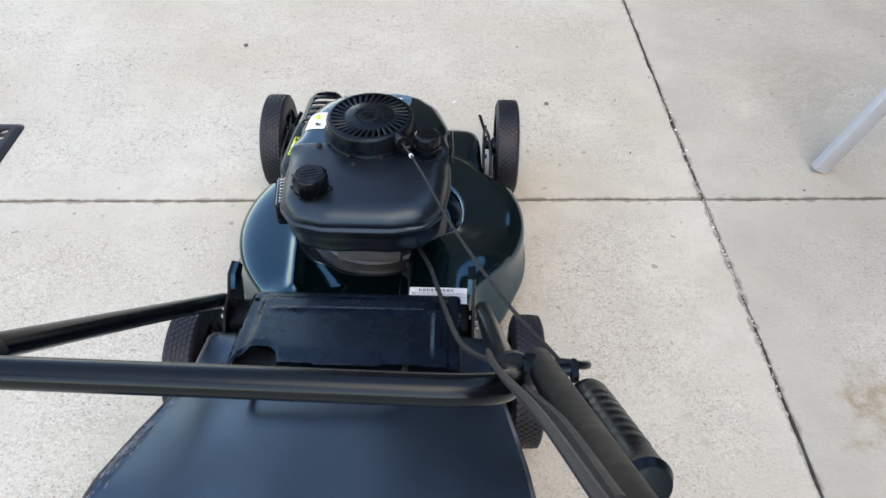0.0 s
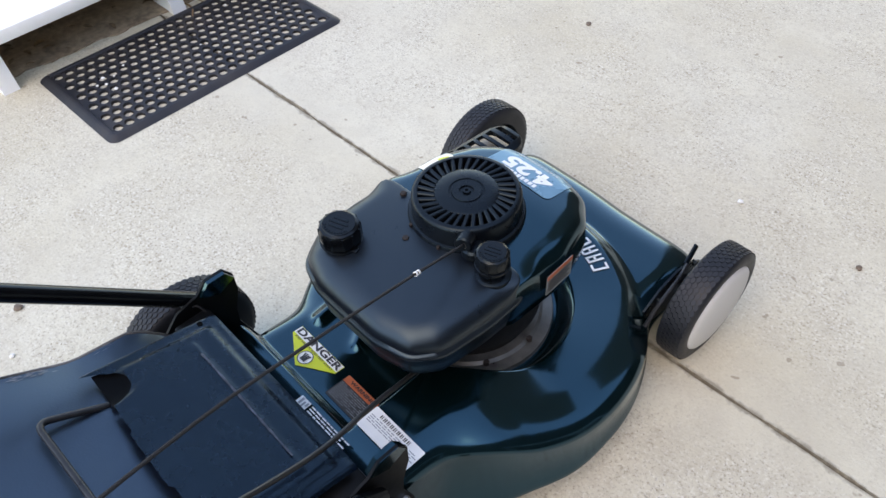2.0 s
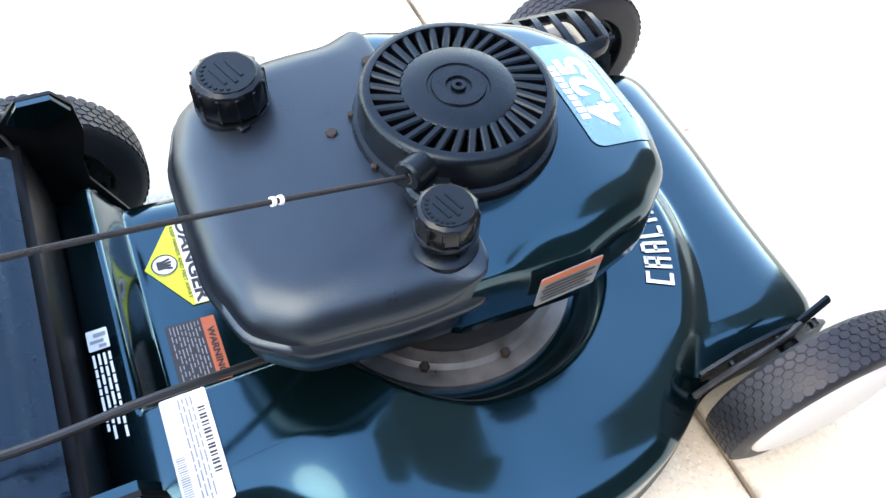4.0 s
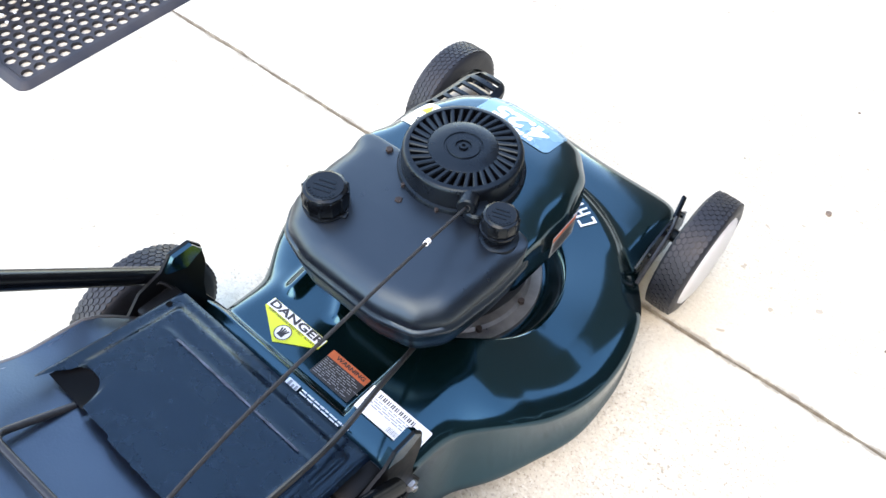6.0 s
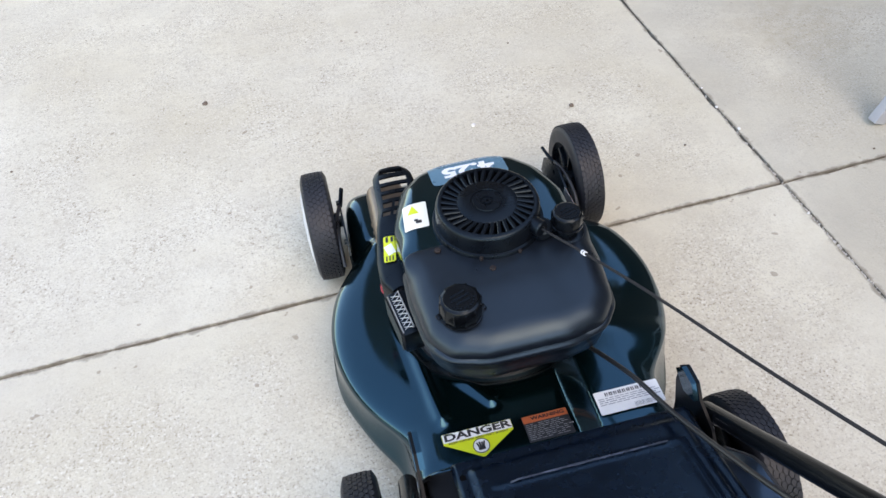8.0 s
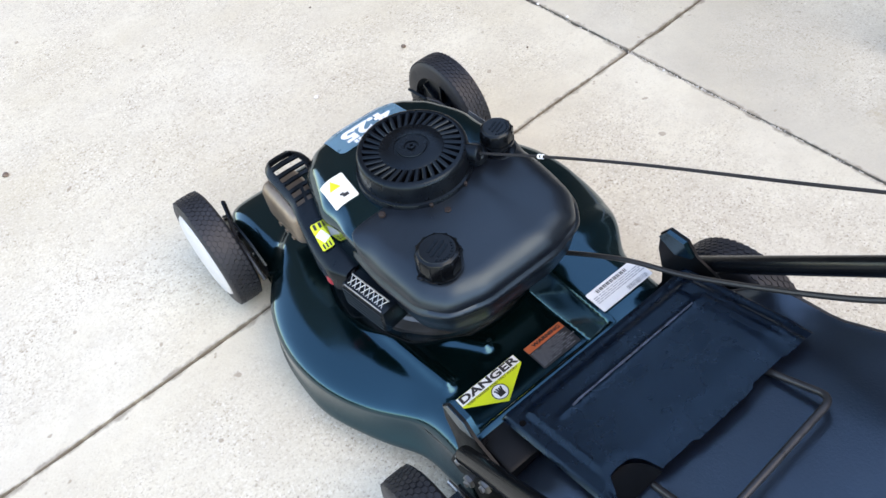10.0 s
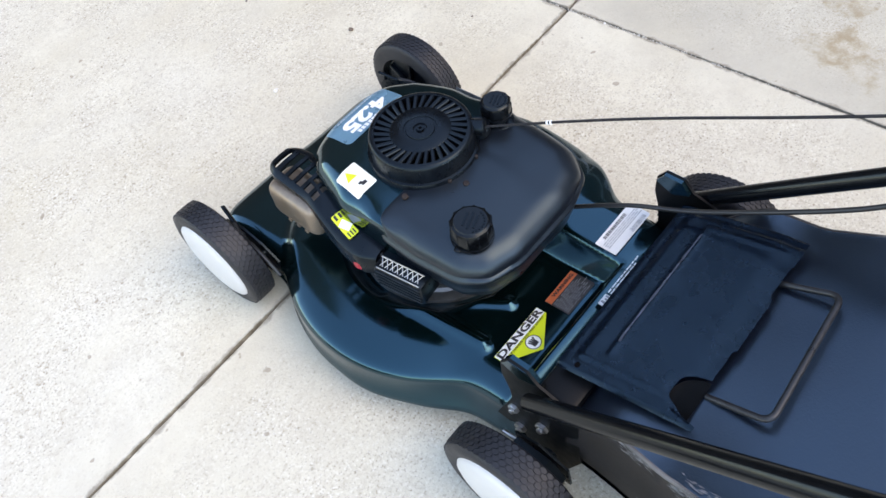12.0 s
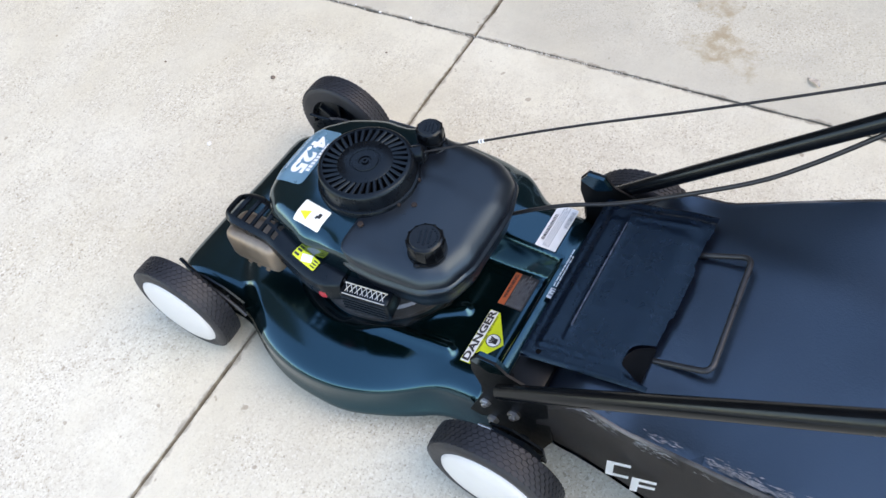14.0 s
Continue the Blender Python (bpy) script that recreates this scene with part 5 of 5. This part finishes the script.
# unseen board added behind the supports to keep light from under the step
bm = bmesh.new()
box(bm, (-0.272, -0.01, 0.067), (0.03, 1.10, 0.13), 0.003)
part("added_back_board", bm, WHITE_PAINT, step_thing, "unseen white back board added to shade the space under the step")
bm = bmesh.new()
rnd = random.Random(31)
edge = [(-1.60, -0.52)] + [(-1.340 + 0.016 * noise.noise((k * 0.35, 4.0, 0.0)) + rnd.uniform(-0.003, 0.003) - 0.03 * abs(k - 24) / 24, -0.46 + 0.022 * k) for k in range(50)] + [(-1.60, 0.66)]
slab_of(bm, edge, 0.0005, 0.004)
tagged(part("dirt_patch", bm, DIRT), "tan brown dirt and leaf crumbs under the step", "dirt", kind="structure")

# ---- grey trestle beside the slab joint ----
trestle = thing("trestle", pose(1.05, -0.18, 0), "grey painted metal trestle with splayed legs on concrete", "trestle")
for y, sgn in ((0.285, 1), (-0.286, -1)):
    x = -0.012 if sgn > 0 else 0.016
    for x0 in (x, x + 0.60):
        bm = bmesh.new()
        m, n = along((x0, y, 0.004), (x + 0.30, y + 0.02 * sgn, 0.62))
        box(bm, (0, 0, 0), (0.024, 0.040, n), 0.003, m @ pose(0, 0, n / 2))
        part("leg", bm, GREY_PAINT, trestle)
bm = bmesh.new()
box(bm, (0.302, 0.0, 0.635), (0.05, 0.68, 0.04), 0.006)
part("top_bar", bm, GREY_PAINT, trestle)


# ---- litter on the slabs ----
def pebble(x, y, r, mat, label, seed):
    bm = bmesh.new()
    bmesh.ops.create_icosphere(bm, subdivisions=2, radius=r)
    for v in bm.verts:
        v.co *= 1 + 0.35 * noise.noise(v.co / r * 1.3 + Vector((seed, 0, 0)))
        v.co.z = v.co.z * 0.55 + r * 0.45
    ob = part("pebble", bm, mat)
    ob.matrix_world = pose(x, y, 0, 0, 0, seed * 47)
    return tagged(ob, label, "pebble", "litter on the slabs")


for i, (x, y, r) in enumerate(((0.415, 0.404, 0.006), (-0.454, 0.730, 0.007), (-0.655, -0.725, 0.008), (0.60, 0.18, 0.003), (0.98, 0.03, 0.003), (-0.92, 0.62, 0.003), (0.36, 0.72, 0.003))):
    pebble(x, y, r, STONE, "small dark brown pebble on concrete", i)
for i, (x, y, r) in enumerate(((0.167, 0.412, 0.006), (-0.56, -0.78, 0.005), (0.742, 0.19, 0.004), (0.735, 0.28, 0.004), (0.731, -0.10, 0.003), (0.74, 0.36, 0.003))):
    pebble(x, y, r, WHITE_STONE, "small white pebble chip on concrete", i + 11)


def leaf(x, y, rot, size, label, mat=LEAF):
    bm = bmesh.new()
    n = 8
    top = []
    for k in range(n + 1):
        u = k / n
        w = size * 0.2 * math.sin(math.pi * min(1, u * 1.02)) ** 0.8
        z = 0.004 + size * 0.10 * math.sin(u * 5)
        top.append([bm.verts.new(((u - 0.5) * size, s * w, z + abs(s) * size * 0.06)) for s in (-1, 0, 1)])
    for a, b in zip(top, top[1:]):
        for k in range(2):
            bm.faces.new((a[k], a[k + 1], b[k + 1], b[k]))
    bmesh.ops.solidify(bm, geom=bm.faces[:], thickness=0.0008)
    ob = part("dry_leaf", bm, mat)
    lo = min(v.co.z for v in ob.data.vertices)
    ob.matrix_world = pose(x, y, -lo, 0, 0, rot)
    return tagged(ob, label, "leaf", "litter on the slabs")


leaf(-1.222, 0.569, 25, 0.045, "curled dry brown leaf on concrete")
leaf(0.853, -0.786, 48, 0.04, "small dry pale leaf on concrete", PALE_LEAF)
leaf(-1.42, 0.02, 70, 0.05, "dry brown leaf under the step")
leaf(-1.45, 0.16, 20, 0.04, "dry brown leaf under the step")


def leaf_litter():
    """Dry brown leaves and two twigs blown under the step."""
    rnd = random.Random(21)
    bm = bmesh.new()
    for _ in range(40):
        x, y, size = rnd.uniform(-1.54, -1.35), rnd.uniform(-0.40, 0.50), rnd.uniform(0.015, 0.038)
        m = pose(x, y, 0.006 + size * 0.14, rnd.uniform(-18, 18), rnd.uniform(-14, 14), rnd.uniform(0, 360))
        rows = []
        for k in range(6):
            u = k / 5
            w = size * 0.24 * math.sin(math.pi * (0.06 + 0.9 * u)) ** 0.8
            rows.append([bm.verts.new(m @ Vector(((u - 0.5) * size, q * w, size * 0.10 * abs(q) + size * 0.05 * math.sin(4 * u)))) for q in (-1, 0, 1)])
        for a, b in zip(rows, rows[1:]):
            for k in range(2):
                bm.faces.new((a[k], a[k + 1], b[k + 1], b[k]))
    tagged(part("leaf_litter", bm, LEAF), "dry brown leaves blown under the white step", "leaves", kind="stuff")


leaf_litter()
bm = bmesh.new()
sweep(bm, spline([(-1.47, 0.10, 0.006), (-1.39, 0.06, 0.012), (-1.31, 0.075, 0.008), (-1.26, 0.05, 0.006)], 5), 0.0028, 7)
sweep(bm, spline([(-1.37, 0.062, 0.012), (-1.34, 0.10, 0.010), (-1.30, 0.115, 0.006)], 4), 0.002, 6)
tagged(part("twig", bm, LEAF), "thin forked brown twig beside the step", "twig", "litter on the slabs")
for i, (x, y, r) in enumerate(((-1.182, -0.259, 0.005), (-1.154, -0.265, 0.004), (-1.172, -0.235, 0.003), (-1.165, -0.284, 0.004), (-1.120, -0.258, 0.005), (-1.240, 0.141, 0.004), (-1.214, -0.089, 0.003), (-1.105, 0.212, 0.003), (-1.062, 0.120, 0.0035), (-1.128, -0.012, 0.0025), (-1.196, -0.196, 0.003), (-1.078, -0.165, 0.0025), (-1.150, 0.262, 0.003))):
    chip = pebble(x, y, r, WHITE_STONE, "small white chip lying on the door mat", i + 30)
    chip.matrix_world.translation.z = 0.0078
